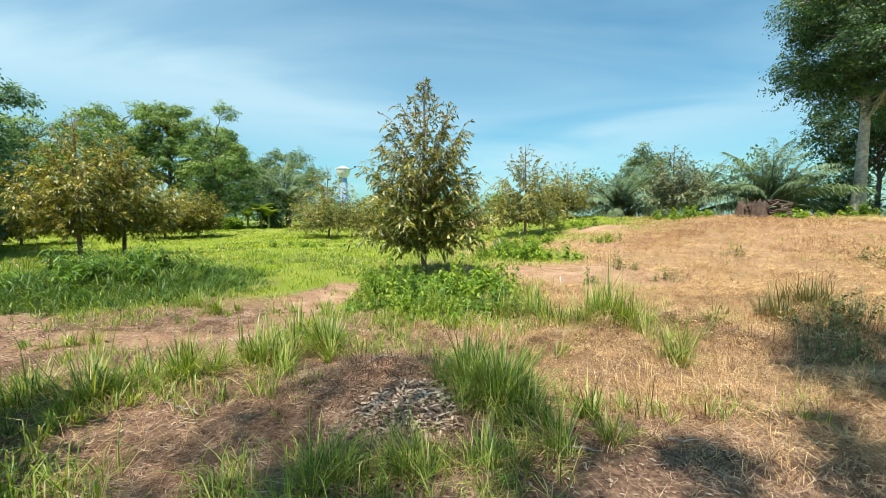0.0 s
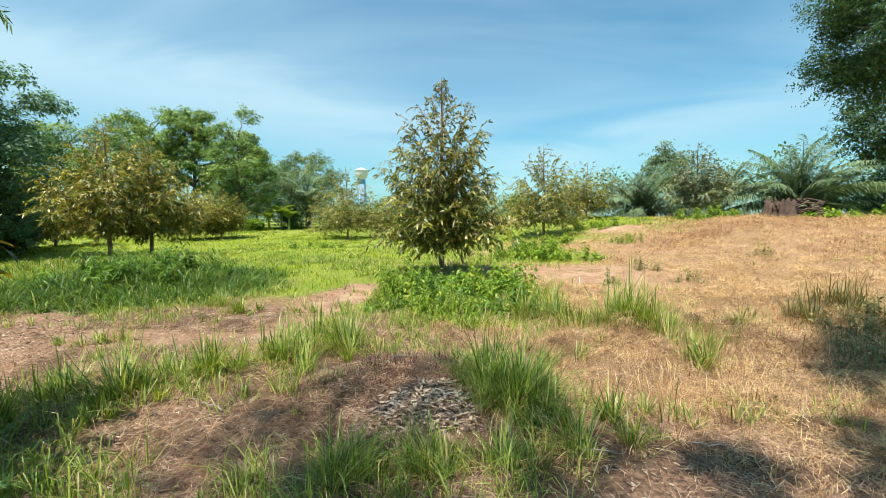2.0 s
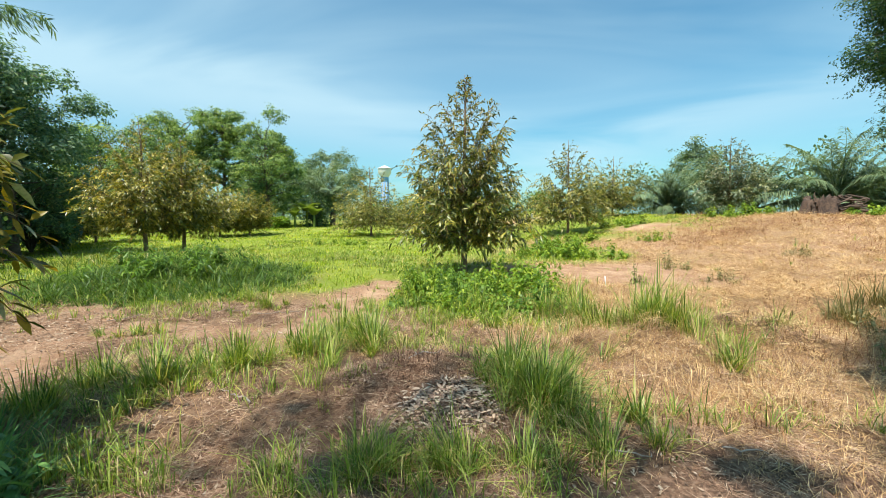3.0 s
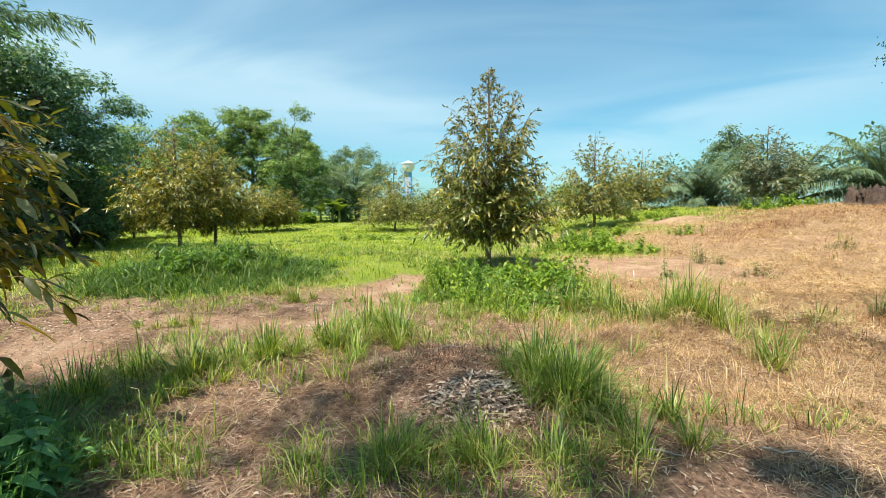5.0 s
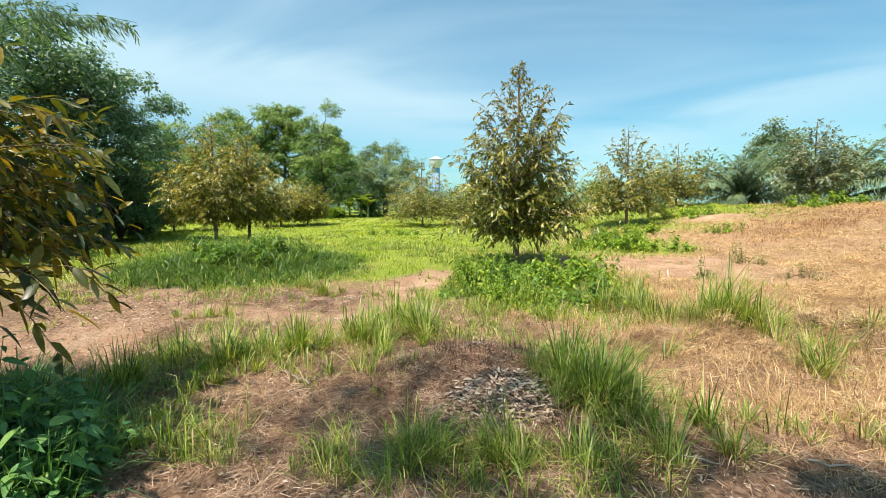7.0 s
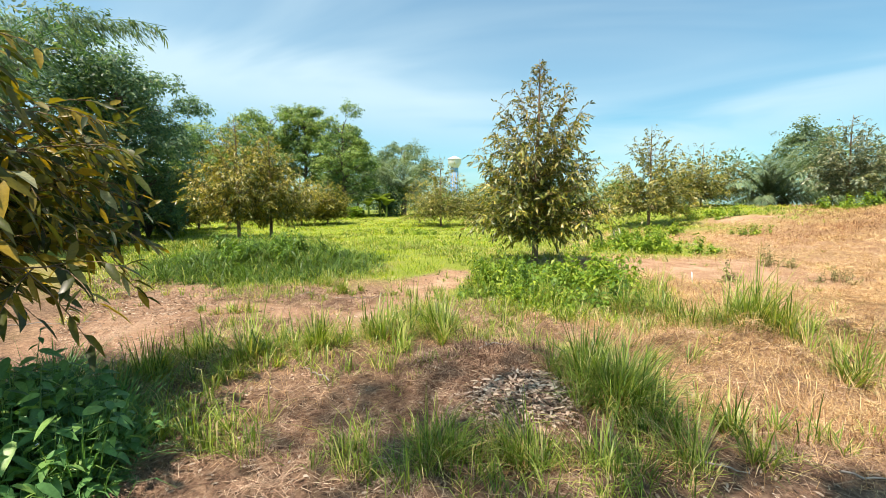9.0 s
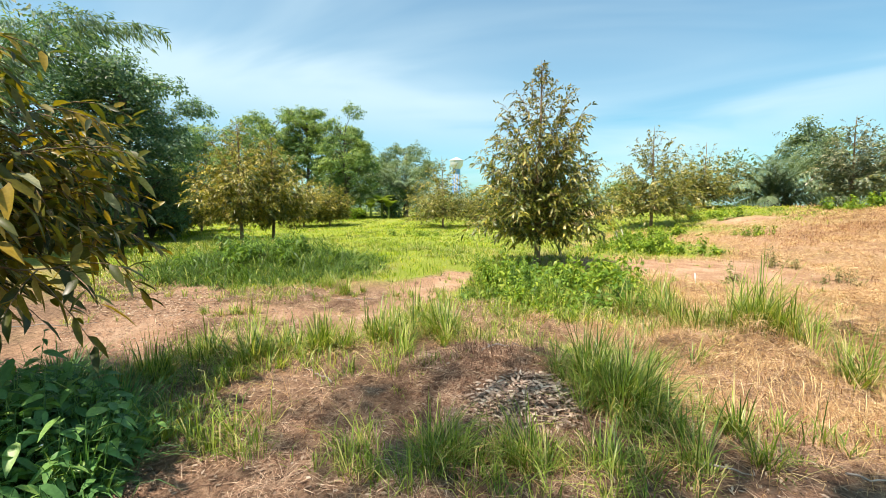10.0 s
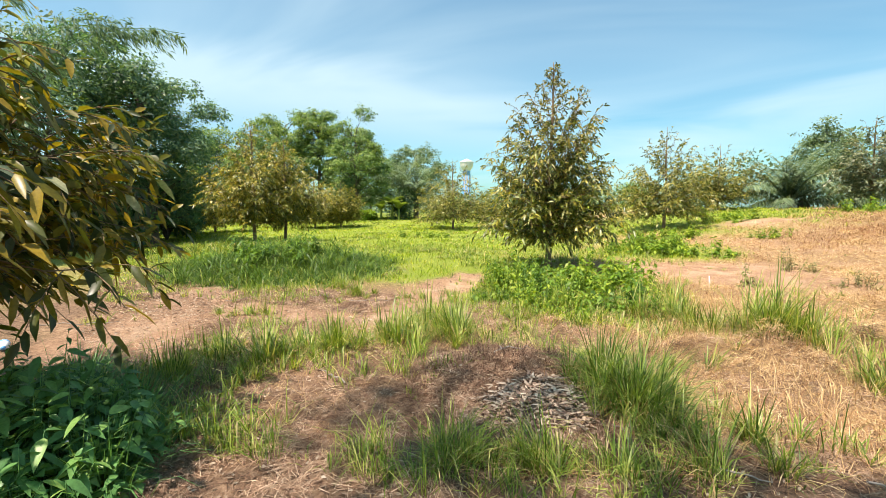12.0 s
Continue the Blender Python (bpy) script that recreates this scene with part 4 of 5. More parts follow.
for k, (x, y, h, rad, mat) in enumerate((
        (-17.5, 41.5, 3.2, 2.2, BROAD_DARK), (-22.5, 37.5, 3.4, 2.4, BROAD_DARK), (-27.5, 35.0, 3.6, 2.6, BROAD_DARK), (-32.0, 32.0, 3.6, 2.6, BROAD_DARK), (-36.0, 28.0, 3.8, 2.8, BROAD),
        (-30.0, 20.5, 4.2, 2.8, BROAD_DARK), (-25.0, 16.0, 3.6, 2.4, BROAD_DARK), (-20.5, 13.5, 3.0, 2.0, BROAD_DARK), (-18.5, 8.5, 3.6, 2.2, BROAD_DARK), (-16.8, 11.3, 2.8, 1.8, BROAD_DARK), (-19.0, 15.6, 3.6, 2.0, BROAD_DARK), (-22.0, 18.8, 3.8, 2.2, BROAD_DARK), (-13.0, 47.0, 2.2, 2.4, BROAD),
        (-7.0, 52.0, 2.4, 3.0, BROAD), (0.5, 54.0, 2.4, 3.2, BROAD), (7.0, 52.0, 2.6, 3.0, BROAD), (31.0, 25.5, 1.6, 1.8, BROAD), (33.5, 24.5, 2.2, 2.0, BROAD_DARK),
        (29.5, 30.5, 3.0, 2.4, BROAD_DARK), (23.2, 29.5, 2.6, 2.2, BROAD_DARK), (26.5, 31.5, 3.0, 2.4, BROAD_DARK), (-19.5, 38.0, 1.1, 1.0, WEED))):
    shrub((x, y), "dense green shrub along the orchard's edge", 300 + k, h, rad, 3200, 0.24, mat)


def banana_plant(where, seed, h):
    r = np.random.RandomState(seed)
    root = new("banana_plant")
    x, y = where
    root.matrix_world = pose(x, y, float(height(x, y)))
    v, f = merged([tube_arrays(np.array([[0, 0, -0.1], [0.02, 0, h * 0.3], [0, 0.02, h * 0.5]]), [0.13, 0.11, 0.06], 8)])
    mesh_object("stem", v, f, BANANA, root, True)
    for k in range(9):
        a, e = k * 2.4, r.uniform(0.55, 1.4)
        d = np.array([[math.cos(a) * math.cos(e), math.sin(a) * math.cos(e), math.sin(e)]])
        v, f = merged([leaf_arrays(np.array([[0, 0, h * 0.42]]), d, np.array([[0, 0, 1.0]]) - d * 0.3, np.array([h * 0.62]), np.array([h * 0.15]), (0, 0.12, 0.35, 0.6, 0.85, 1), (0.1, 0.7, 1, 0.95, 0.6, 0), 0.4, 0.25)])
        mesh_object("leaf", v, f, BANANA, root, True)
    tagged(root, "banana plant with broad yellow-green leaves", "banana plant", "banana plants")


banana_plant((-17.6, 40.0), 1, 3.6)
banana_plant((-16.6, 39.4), 2, 2.8)
banana_plant((-18.4, 39.0), 3, 2.6)


def distant_woods():
    """The far line of plantation trees round the fields."""
    r = np.random.RandomState(77)
    P, D, N, L = [], [], [], []
    for k in range(190):
        a = radians(-100 + 190 * (k + r.uniform(0, 1)) / 190)
        d = r.uniform(95, 150)
        x, y = math.sin(a) * d, math.cos(a) * d
        tall = np.interp(math.degrees(a), [-60, -12, 6, 18, 40], [9, 4.5, 5.5, 11.5, 14.0]) * r.uniform(0.8, 1.1)
        m = 330
        q = unit(r.normal(0, 1, (m, 3))) * r.uniform(0.7, 1.0, (m, 1))
        c = np.array([x, y, float(height(x, y)) + tall * 0.3])
        w = r.uniform(2.6, 4.6)
        P.append(c + q * [w, w, tall * 0.7])
        D.append(q + r.normal(0, 0.5, (m, 3)))
        N.append(q + [0, 0, 0.6])
        L.append(r.uniform(0.45, 1.0, m))
    P, D, N, L = (np.concatenate(v) for v in (P, D, N, L))
    V, t, q = lozenge_arrays(P, D, N, L, L * 0.3)
    tagged(mesh_object("distant_woods", V, [t, q], FAR_LEAF), "distant line of green plantation trees", "trees", kind="stuff")


distant_woods()


# ---- grass ----
def scatter(r, n, x0, x1, y0, y1, power=1.0):
    """Random places, denser towards y0."""
    u = r.uniform(0, 1, n) ** power
    y = y0 + (y1 - y0) * u
    x = x0 + (x1 - x0) * r.uniform(0, 1, n)
    return x, y


def in_view(x, y, pad=1.0):
    return (np.abs(x + 0.12 * y) < 1.25 * y + pad) & (y > 0.6)


def bunches(r, x, y, few, many, spread):
    """Each place becomes a bunch of blades that fan out from its middle."""
    k = r.randint(few, many, len(x))
    cx, cy = np.repeat(x, k), np.repeat(y, k)
    th = r.uniform(0, 6.28, len(cx))
    q = np.abs(r.normal(0, 1, len(cx))) * np.repeat(spread * r.uniform(0.5, 1.5, len(x)), k)
    size = np.repeat(np.clip(r.lognormal(0, 0.38, len(x)), 0.4, 2.0), k)
    return cx + np.cos(th) * q, cy + np.sin(th) * q, th + r.normal(0, 0.5, len(cx)), size


def grass_field(name, label, r, x, y, length, width, mat, lean, bend, th=None):
    n = len(x)
    P = np.stack([x, y, height(x, y) - 0.01], 1)
    th = r.uniform(0, 6.28, n) if th is None else th
    tilt = np.abs(r.normal(0, lean, n))
    D = unit(np.stack([np.cos(th) * tilt, np.sin(th) * tilt, np.ones(n)], 1))
    ps = th + r.uniform(-1.2, 1.2, n)
    side = np.stack([-np.sin(ps), np.cos(ps), 0 * ps], 1)
    V, t, q = blade_arrays(P, D, length, width, bend, side)
    return tagged(mesh_object(name, V, [t, q], mat), label, "grass", kind="stuff")


def build_grass():
    r = np.random.RandomState(5)
    # green turf over the open field: a fine low sward, then taller clumps
    x, y = scatter(r, 250000, -34, 14, 5.0, 46, 1.9)
    clump = np.clip(0.5 + 0.75 * wave(x, y, 4.5, 33), 0.06, 1)
    g = greenness(x, y) * (1 - path_bare(x, y)) * clump
    keep = (r.uniform(0, 1, len(x)) < g) & in_view(x, y)
    x, y = x[keep], y[keep]
    n = len(x)
    tall = 0.15 + 0.08 * wave(x, y, 2.0, 31) + 0.07 * wave(x, y, 7.0, 32)
    grow = 1 + np.hypot(x, y) / 30
    grass_field("grass", "lush bright green grass over the open field", r, x, y, np.maximum(0.05, tall) * r.uniform(0.6, 1.6, n), 0.0042 * grow ** 1.8, GRASS, 1.0, r.uniform(0.4, 1.7, n))
    x, y = scatter(r, 36000, -30, 12, 5.5, 40, 1.9)
    mound = 0.9 * blob(x, y, -10.5, 12.5, 2.6, 2.2)
    g = np.maximum(greenness(x, y) * (1 - path_bare(x, y)) * smoothstep(0.0, 0.7, wave(x, y, 3.3, 35)), mound)
    keep = (r.uniform(0, 1, len(x)) < g) & in_view(x, y)
    x, y, mound = x[keep], y[keep], mound[keep]
    x, y, th, size = bunches(r, x, y, 8, 18, 0.05)
    mound = 0.9 * blob(x, y, -10.5, 12.5, 2.6, 2.2)
    n = len(x)
    grass_field("tall_grass", "taller dark green grass in clumps and round the trees", r, x, y, (0.17 + 0.24 * mound) * size * r.uniform(0.5, 1.3, n), 0.005 * (1 + np.hypot(x, y) / 26) ** 1.6, TALL, 0.9, r.uniform(0.5, 1.8, n), th)
    x, y = scatter(r, 4600, -10.2, -4.0, 6.4, 12.5)
    keep = r.uniform(0, 1, len(x)) < blob(x, y, -6.9, 8.7, 2.5, 2.2, 0.45)
    x, y, th, size = bunches(r, x[keep], y[keep], 7, 13, 0.05)
    n = len(x)
    tilt = np.abs(r.normal(0.5, 0.35, n))
    D = unit(np.stack([np.cos(th) * tilt, np.sin(th) * tilt, np.ones(n)], 1))
    V, t, q = arched_arrays(np.stack([x, y, height(x, y) - 0.02], 1), D, 0.36 * size * r.uniform(0.5, 1.25, n), r.uniform(0.005, 0.011, n), r.uniform(0.5, 1.5, n))
    tagged(mesh_object("rank_grass", V, [t, q], RANK), "rank dark green grass in a rounded mound", "grass", kind="stuff")
    # dry straw in small tussocks, lying and standing, on the open ground
    x, y = scatter(r, 32000, -6, 26, 1.6, 28, 1.8)
    s = (1 - greenness(x, y)) * (1 - 0.9 * path_bare(x, y)) * np.clip(0.5 + 0.6 * wave(x, y, 2.2, 41), 0.05, 1) * (0.25 + 0.75 * smoothstep(-0.8, 0.8, x - 0.1 * y))
    keep = (r.uniform(0, 1, len(x)) < s) & in_view(x, y)
    x, y, th, size = bunches(r, x[keep], y[keep], 10, 22, 0.08)
    n = len(x)
    grow = 1 + np.hypot(x, y) / 16
    grass_field("dry_grass", "matted dry straw-coloured grass", r, x, y, r.uniform(0.06, 0.22, n) * size * np.clip(0.45 + y / 9, 0.6, 1.1), 0.0013 * grow ** 1.4, STRAW, 2.3, r.uniform(0.3, 1.6, n), th)
    # long stalks lying in mats, in the straw and, darker, among the litter
    for name, label, count, x0, x1, y0, y1, mat in (("straw_mat", "tangled mat of long dry straw stalks", 1200000, -0.6, 24, 1.9, 24, STRAW), ("withered_grass", "brown withered grass lying on the soil", 760000, -9.5, 4.0, 1.1, 6.6, WITHERED)):
        x, y = scatter(r, count, x0, x1, y0, y1, 2.3 if mat is STRAW else 1.0)
        lump = wave(x, y, 4.0, 45)
        if mat is STRAW:
            s = (1 - greenness(x, y)) * (1 - 0.95 * path_bare(x, y)) * np.clip(0.55 + 0.6 * lump, 0.04, 1) * smoothstep(-0.4, 0.9, x) * smoothstep(-0.3, 0.4, y - 3.0 + 0.4 * (x - 0.9)) * (1 - 0.6 * smoothstep(7, 13, y))
        else:
            s = np.clip(litter_cover(x, y) + 0.4 + 0.3 * smoothstep(0, 0.6, wave(x, y, 3.0, 49)), 0, 1) * np.clip(0.6 + 0.6 * wave(x, y, 4.5, 47), 0.05, 1) * (1 - blob(x, y, -0.3, 2.95, 0.45, 0.3)) * (1 - 0.85 * path_bare(x, y) * smoothstep(2.6, 3.6, y)) * (1 - 0.8 * blob(x, y, 1.3, 2.25, 1.1, 0.4, 0.5))
        keep = (r.uniform(0, 1, count) < s) & in_view(x, y)
        x, y, lump = x[keep], y[keep], lump[keep]
        n = len(x)
        up = r.uniform(0, 1, n) ** 1.2 * (0.03 + 0.22 * np.clip(lump, 0, 1)) * (1.0 if mat is STRAW else 0.5)
        th = r.uniform(0, 6.28, n)
        P = np.stack([x, y, height(x, y) + up], 1)
        D = unit(np.stack([np.cos(th), np.sin(th), r.normal(0.12, 0.28, n) * (1 if mat is STRAW else 0.7)], 1))
        side = np.stack([-np.sin(th), np.cos(th), r.normal(0, 0.4, n)], 1)
        V, t, q = sliver_arrays(P, D, r.uniform(0.05, 0.2, n) * np.clip(0.75 + y / 16, 0.8, 1.5), r.uniform(0.0005, 0.0013, n) * (1 + y / 5) * (1.0 if mat is STRAW else 1.2), side)
        tagged(mesh_object(name, V, [t, q], mat), label, "grass", kind="stuff")
    x, y = scatter(r, 11000, 0.3, 6.5, 2.9, 8.5, 1.2)
    keep = (r.uniform(0, 1, len(x)) < (1 - 0.9 * path_bare(x, y)) * np.clip(0.35 + 0.7 * wave(x, y, 3.0, 71), 0.03, 1) * (1 - 0.7 * smoothstep(2.5, 5.5, x)) * smoothstep(-0.3, 0.4, y - 3.0 + 0.4 * (x - 0.9))) & in_view(x, y)
    x, y = x[keep], y[keep]
    n = len(x)
    grass_field("standing_straw", "thin pale dry stalks standing in the straw", r, x, y, r.uniform(0.12, 0.42, n), r.uniform(0.0007, 0.0014, n) * (1 + y / 14), STRAW, 0.6, r.uniform(0.1, 0.9, n))
    # rust-brown withered weeds stand in patches on the rise
    x, y = scatter(r, 160000, 1, 26, 2.8, 26, 1.5)
    s = (1 - greenness(x, y)) * (1 - path_bare(x, y)) * smoothstep(-0.05, 0.65, wave(x, y, 2.0, 61) + 0.65 * smoothstep(12, 18, y) * smoothstep(5, 11, x) + 1.1 * blob(x, y, 4.9, 4.9, 1.5, 1.2) + 1.2 * blob(x, y, 9.8, 17.2, 1.1, 0.8))
    keep = (r.uniform(0, 1, len(x)) < s) & in_view(x, y)
    x, y = x[keep], y[keep]
    n = len(x)
    grass_field("rust_weeds", "rust-brown withered weeds standing in the straw", r, x, y, r.uniform(0.05, 0.22, n) * (1 + 0.9 * blob(x, y, 4.9, 4.9, 1.5, 1.2) + blob(x, y, 9.8, 17.2, 1.1, 0.8)), 0.0016 * (1 + np.hypot(x, y) / 12) ** 1.3, RUST, 1.6, r.uniform(0.4, 1.6, n))
    # dark twiggy dead weeds round the heap of leaves
    x, y = scatter(r, 60000, -3.2, 1.8, 2.1, 4.3)
    s = np.maximum(blob(x, y, -0.4, 3.45, 0.75, 0.38, 0.6), 0.6 * blob(x, y, 0.1, 2.5, 0.8, 0.25, 0.6)) + 0.4 * blob(x, y, -1.2, 3.35, 0.7, 0.4, 0.6)
    keep = r.uniform(0, 1, len(x)) < s * np.clip(0.4 + 0.8 * wave(x, y, 6.0, 65), 0, 1)
    x, y = x[keep], y[keep]
    n = len(x)
    grass_field("withered_weeds", "dark reddish twiggy dead weeds round fallen leaves", r, x, y, r.uniform(0.05, 0.2, n), 0.0016, DEAD_WEED, 1.3, r.uniform(0.0, 0.8, n))
    # green bunches come up through the straw and the bare soil
    x, y = scatter(r, 30000, -14, 16, 1.9, 16, 1.7)
    left = 1 - smoothstep(-1.5, 1.5, x - 0.25 * (y - 4))
    s = (1 - 0.8 * path_bare(x, y)) * 0.6 * smoothstep(0.0, 0.8, wave(x, y, 3.2, 51) + 0.35 * left - 0.3 * smoothstep(0, 1, litter_cover(x, y))) * (1 - 0.75 * smoothstep(2.5, 7, x)) * (0.55 + 0.45 * left)
    band = np.maximum(np.maximum(blob(x, y, -2.2, 3.45, 1.5, 0.55, 0.5), blob(x, y, -1.5, 4.6, 0.6, 0.6, 0.5)), np.maximum(blob(x, y, -3.3, 2.9, 0.7, 0.5, 0.5), 0.7 * blob(x, y, -0.3, 2.2, 1.0, 0.3, 0.5)))
    band = np.maximum(band, 0.8 * blob(x, y, 0.5, 5.6, 2.4, 0.7, 0.5))
    s = np.maximum(s, 0.85 * band * np.clip(0.6 + 0.7 * wave(x, y, 6.0, 53), 0, 1))
    keep = (r.uniform(0, 1, len(x)) < s) & in_view(x, y)
    x, y, th, size = bunches(r, x[keep], y[keep], 6, 16, 0.035)
    n = len(x)
    grass_field("sparse_grass", "thin yellow-green grass coming up through straw", r, x, y, r.uniform(0.08, 0.26, n) * size, 0.003 * (1 + np.hypot(x, y) / 16), TALL, 0.55, r.uniform(0.2, 1.3, n), th)


build_grass()

TUFTS = [  # x, y, spread x, spread y, height, blades
    (0.42, 3.1, 0.3, 0.36, 0.42, 3000), (0.2, 3.35, 0.16, 0.2, 0.42, 800), (-1.25, 4.3, 0.4, 0.4, 0.38, 1000), (-1.7, 4.75, 0.35, 0.35, 0.4, 900), (-1.75, 3.85, 0.4, 0.32, 0.36, 900), (-2.3, 3.5, 0.4, 0.3, 0.36, 900),
    (-2.75, 3.15, 0.35, 0.3, 0.34, 700), (-3.25, 2.65, 0.3, 0.25, 0.36, 600), (-2.7, 2.7, 0.25, 0.2, 0.3, 360), (-3.3, 3.2, 0.35, 0.3, 0.36, 600),
    (-0.15, 2.25, 0.3, 0.16, 0.32, 560), (-0.7, 2.25, 0.3, 0.16, 0.3, 460), (2.05, 5.35, 0.6, 0.5, 0.56, 2000), (1.45, 6.2, 0.4, 0.45, 0.4, 600),
    (2.4, 4.15, 0.13, 0.13, 0.42, 260), (3.55, 5.3, 0.16, 0.12, 0.28, 160), (4.9, 6.0, 0.6, 0.35, 0.42, 800), (5.8, 6.5, 0.6, 0.4, 0.48, 700), (-3.5, 6.3, 0.4, 0.25, 0.28, 320),
    (-2.3, 6.3, 0.3, 0.15, 0.24, 200), (-1.75, 6.3, 0.2, 0.12, 0.24, 130), (-4.3, 4.8, 0.45, 0.25, 0.26, 320), (1.05, 2.95, 0.3, 0.25, 0.3, 260), (0.72, 2.5, 0.16, 0.14, 0.32, 150), (1.15, 2.62, 0.14, 0.12, 0.34, 110), (1.5, 2.95, 0.18, 0.14, 0.3, 120), (0.25, 2.3, 0.22, 0.14, 0.3, 220),
    (-0.1, 6.6, 0.5, 0.3, 0.4, 300), (0.9, 6.8, 0.4, 0.3, 0.42, 300), (-1.3, 7.2, 0.3, 0.4, 0.4, 240), (1.5, 7.6, 0.3, 0.5, 0.45, 300), (-0.4, 6.2, 0.4, 0.2, 0.3, 200),
    (-0.75, 5.6, 0.4, 0.3, 0.24, 240), (0.15, 5.5, 0.3, 0.3, 0.3, 220), (0.85, 6.1, 0.35, 0.4, 0.36, 380), (1.0, 5.0, 0.2, 0.2, 0.26, 120), (-4.4, 7.0, 0.5, 0.3, 0.3, 360), (1.1, 4.2, 0.3, 0.3, 0.3, 200), (-0.6, 4.9, 0.4, 0.2, 0.2, 160),
]


def grass_tufts():
    r = np.random.RandomState(9)
    for k, (cx, cy, sx, sy, h, total) in enumerate(TUFTS):
        blade = RANK_MIX if k < 2 else DULL_WEED if cx > 4 else TALL
        root = new("grass_tuft")
        z0 = float(height(cx, cy))
        root.matrix_world = pose(cx, cy, z0)
        clumps = max(5, total // 42)
        dry = []
        for c in range(clumps):
            a, q = r.uniform(0, 6.28), abs(r.normal(0, 0.72))
            ox, oy = math.cos(a) * q * sx, math.sin(a) * q * sy
            n = int(0.8 * total / clumps * r.uniform(0.4, 1.6)) + 4
            tip = r.normal(0, 0.15, 2)
            hk = 1.3 * h * max(0.3, 1.1 - 0.4 * q) * np.clip(r.lognormal(-0.12, 0.3), 0.4, 1.5)
            th = r.uniform(0, 6.28, n)
            w = np.abs(r.normal(0, 0.022 + 0.05 * hk, n))
            bx, by = ox + np.cos(th) * w, oy + np.sin(th) * w
            P = np.stack([bx, by, height(cx + bx, cy + by) - z0 - 0.02], 1)
            th += r.normal(0, 0.5, n)
            tilt = np.abs(r.normal(0.24, 0.24, n))
            D = unit(np.stack([np.cos(th) * tilt + tip[0], np.sin(th) * tilt + tip[1], np.ones(n)], 1))
            V, t, f = arched_arrays(P, D, hk * r.uniform(0.35, 1.15, n), r.uniform(0.0028, 0.006, n) * np.clip(0.15 + cy / 4.2, 0.6, 1.0), r.uniform(0.0, 1.0, n))
            tagged(mesh_object("grass_clump", V, [t, f], blade, root), kind="stuff")
            m = n // 2
            D2 = unit(D[:m] * [2.2, 2.2, 0.8])
            dry.append(arched_arrays(P[:m], D2, hk * r.uniform(0.3, 0.8, m), r.uniform(0.0018, 0.0036, m), r.uniform(0.3, 1.0, m)))
        V, f = merged(dry)
        tagged(mesh_object("dry_growth", V, f, STRAW, root, False), "straw-coloured dead blades", kind="stuff")
        tagged(root, "clump of tall green grass blades in the straw", "grass", "grass tufts")


grass_tufts()


def dry_tufts():
    r = np.random.RandomState(19)
    spots = [(r.uniform(0.8, 5.2), r.uniform(2.9, 7.6)) for k in range(22)] + [(0.75, 3.5), (1.2, 4.3), (0.9, 4.9), (1.7, 3.3), (0.5, 5.2), (-0.3, 5.4)]
    for cx, cy in spots:
        z0 = float(height(cx, cy))
        n = r.randint(120, 260)
        th, w = r.uniform(0, 6.28, n), np.abs(r.normal(0, r.uniform(0.16, 0.34), n))
        bx, by = np.cos(th) * w, np.sin(th) * w
        tilt = np.abs(r.normal(0.9, 0.5, n))
        ps = th + r.normal(0, 1.3, n)
        D = unit(np.stack([np.cos(ps) * tilt, np.sin(ps) * tilt, np.ones(n)], 1))
        V, t, f = arched_arrays(np.stack([bx, by, height(cx + bx, cy + by) - z0 - 0.02], 1), D, r.uniform(0.1, 0.3, n), r.uniform(0.0011, 0.0022, n) * (1 + cy / 14), r.uniform(0.1, 1.2, n))
        root = new("dry_grass_tuft")
        root.matrix_world = pose(cx, cy, z0)
        tagged(mesh_object("dry_growth", V, [t, f], STRAW, root), kind="stuff")
        tagged(root, "loose tuft of dry straw-coloured grass standing in stubble", "grass", "dry grass tufts")


dry_tufts()


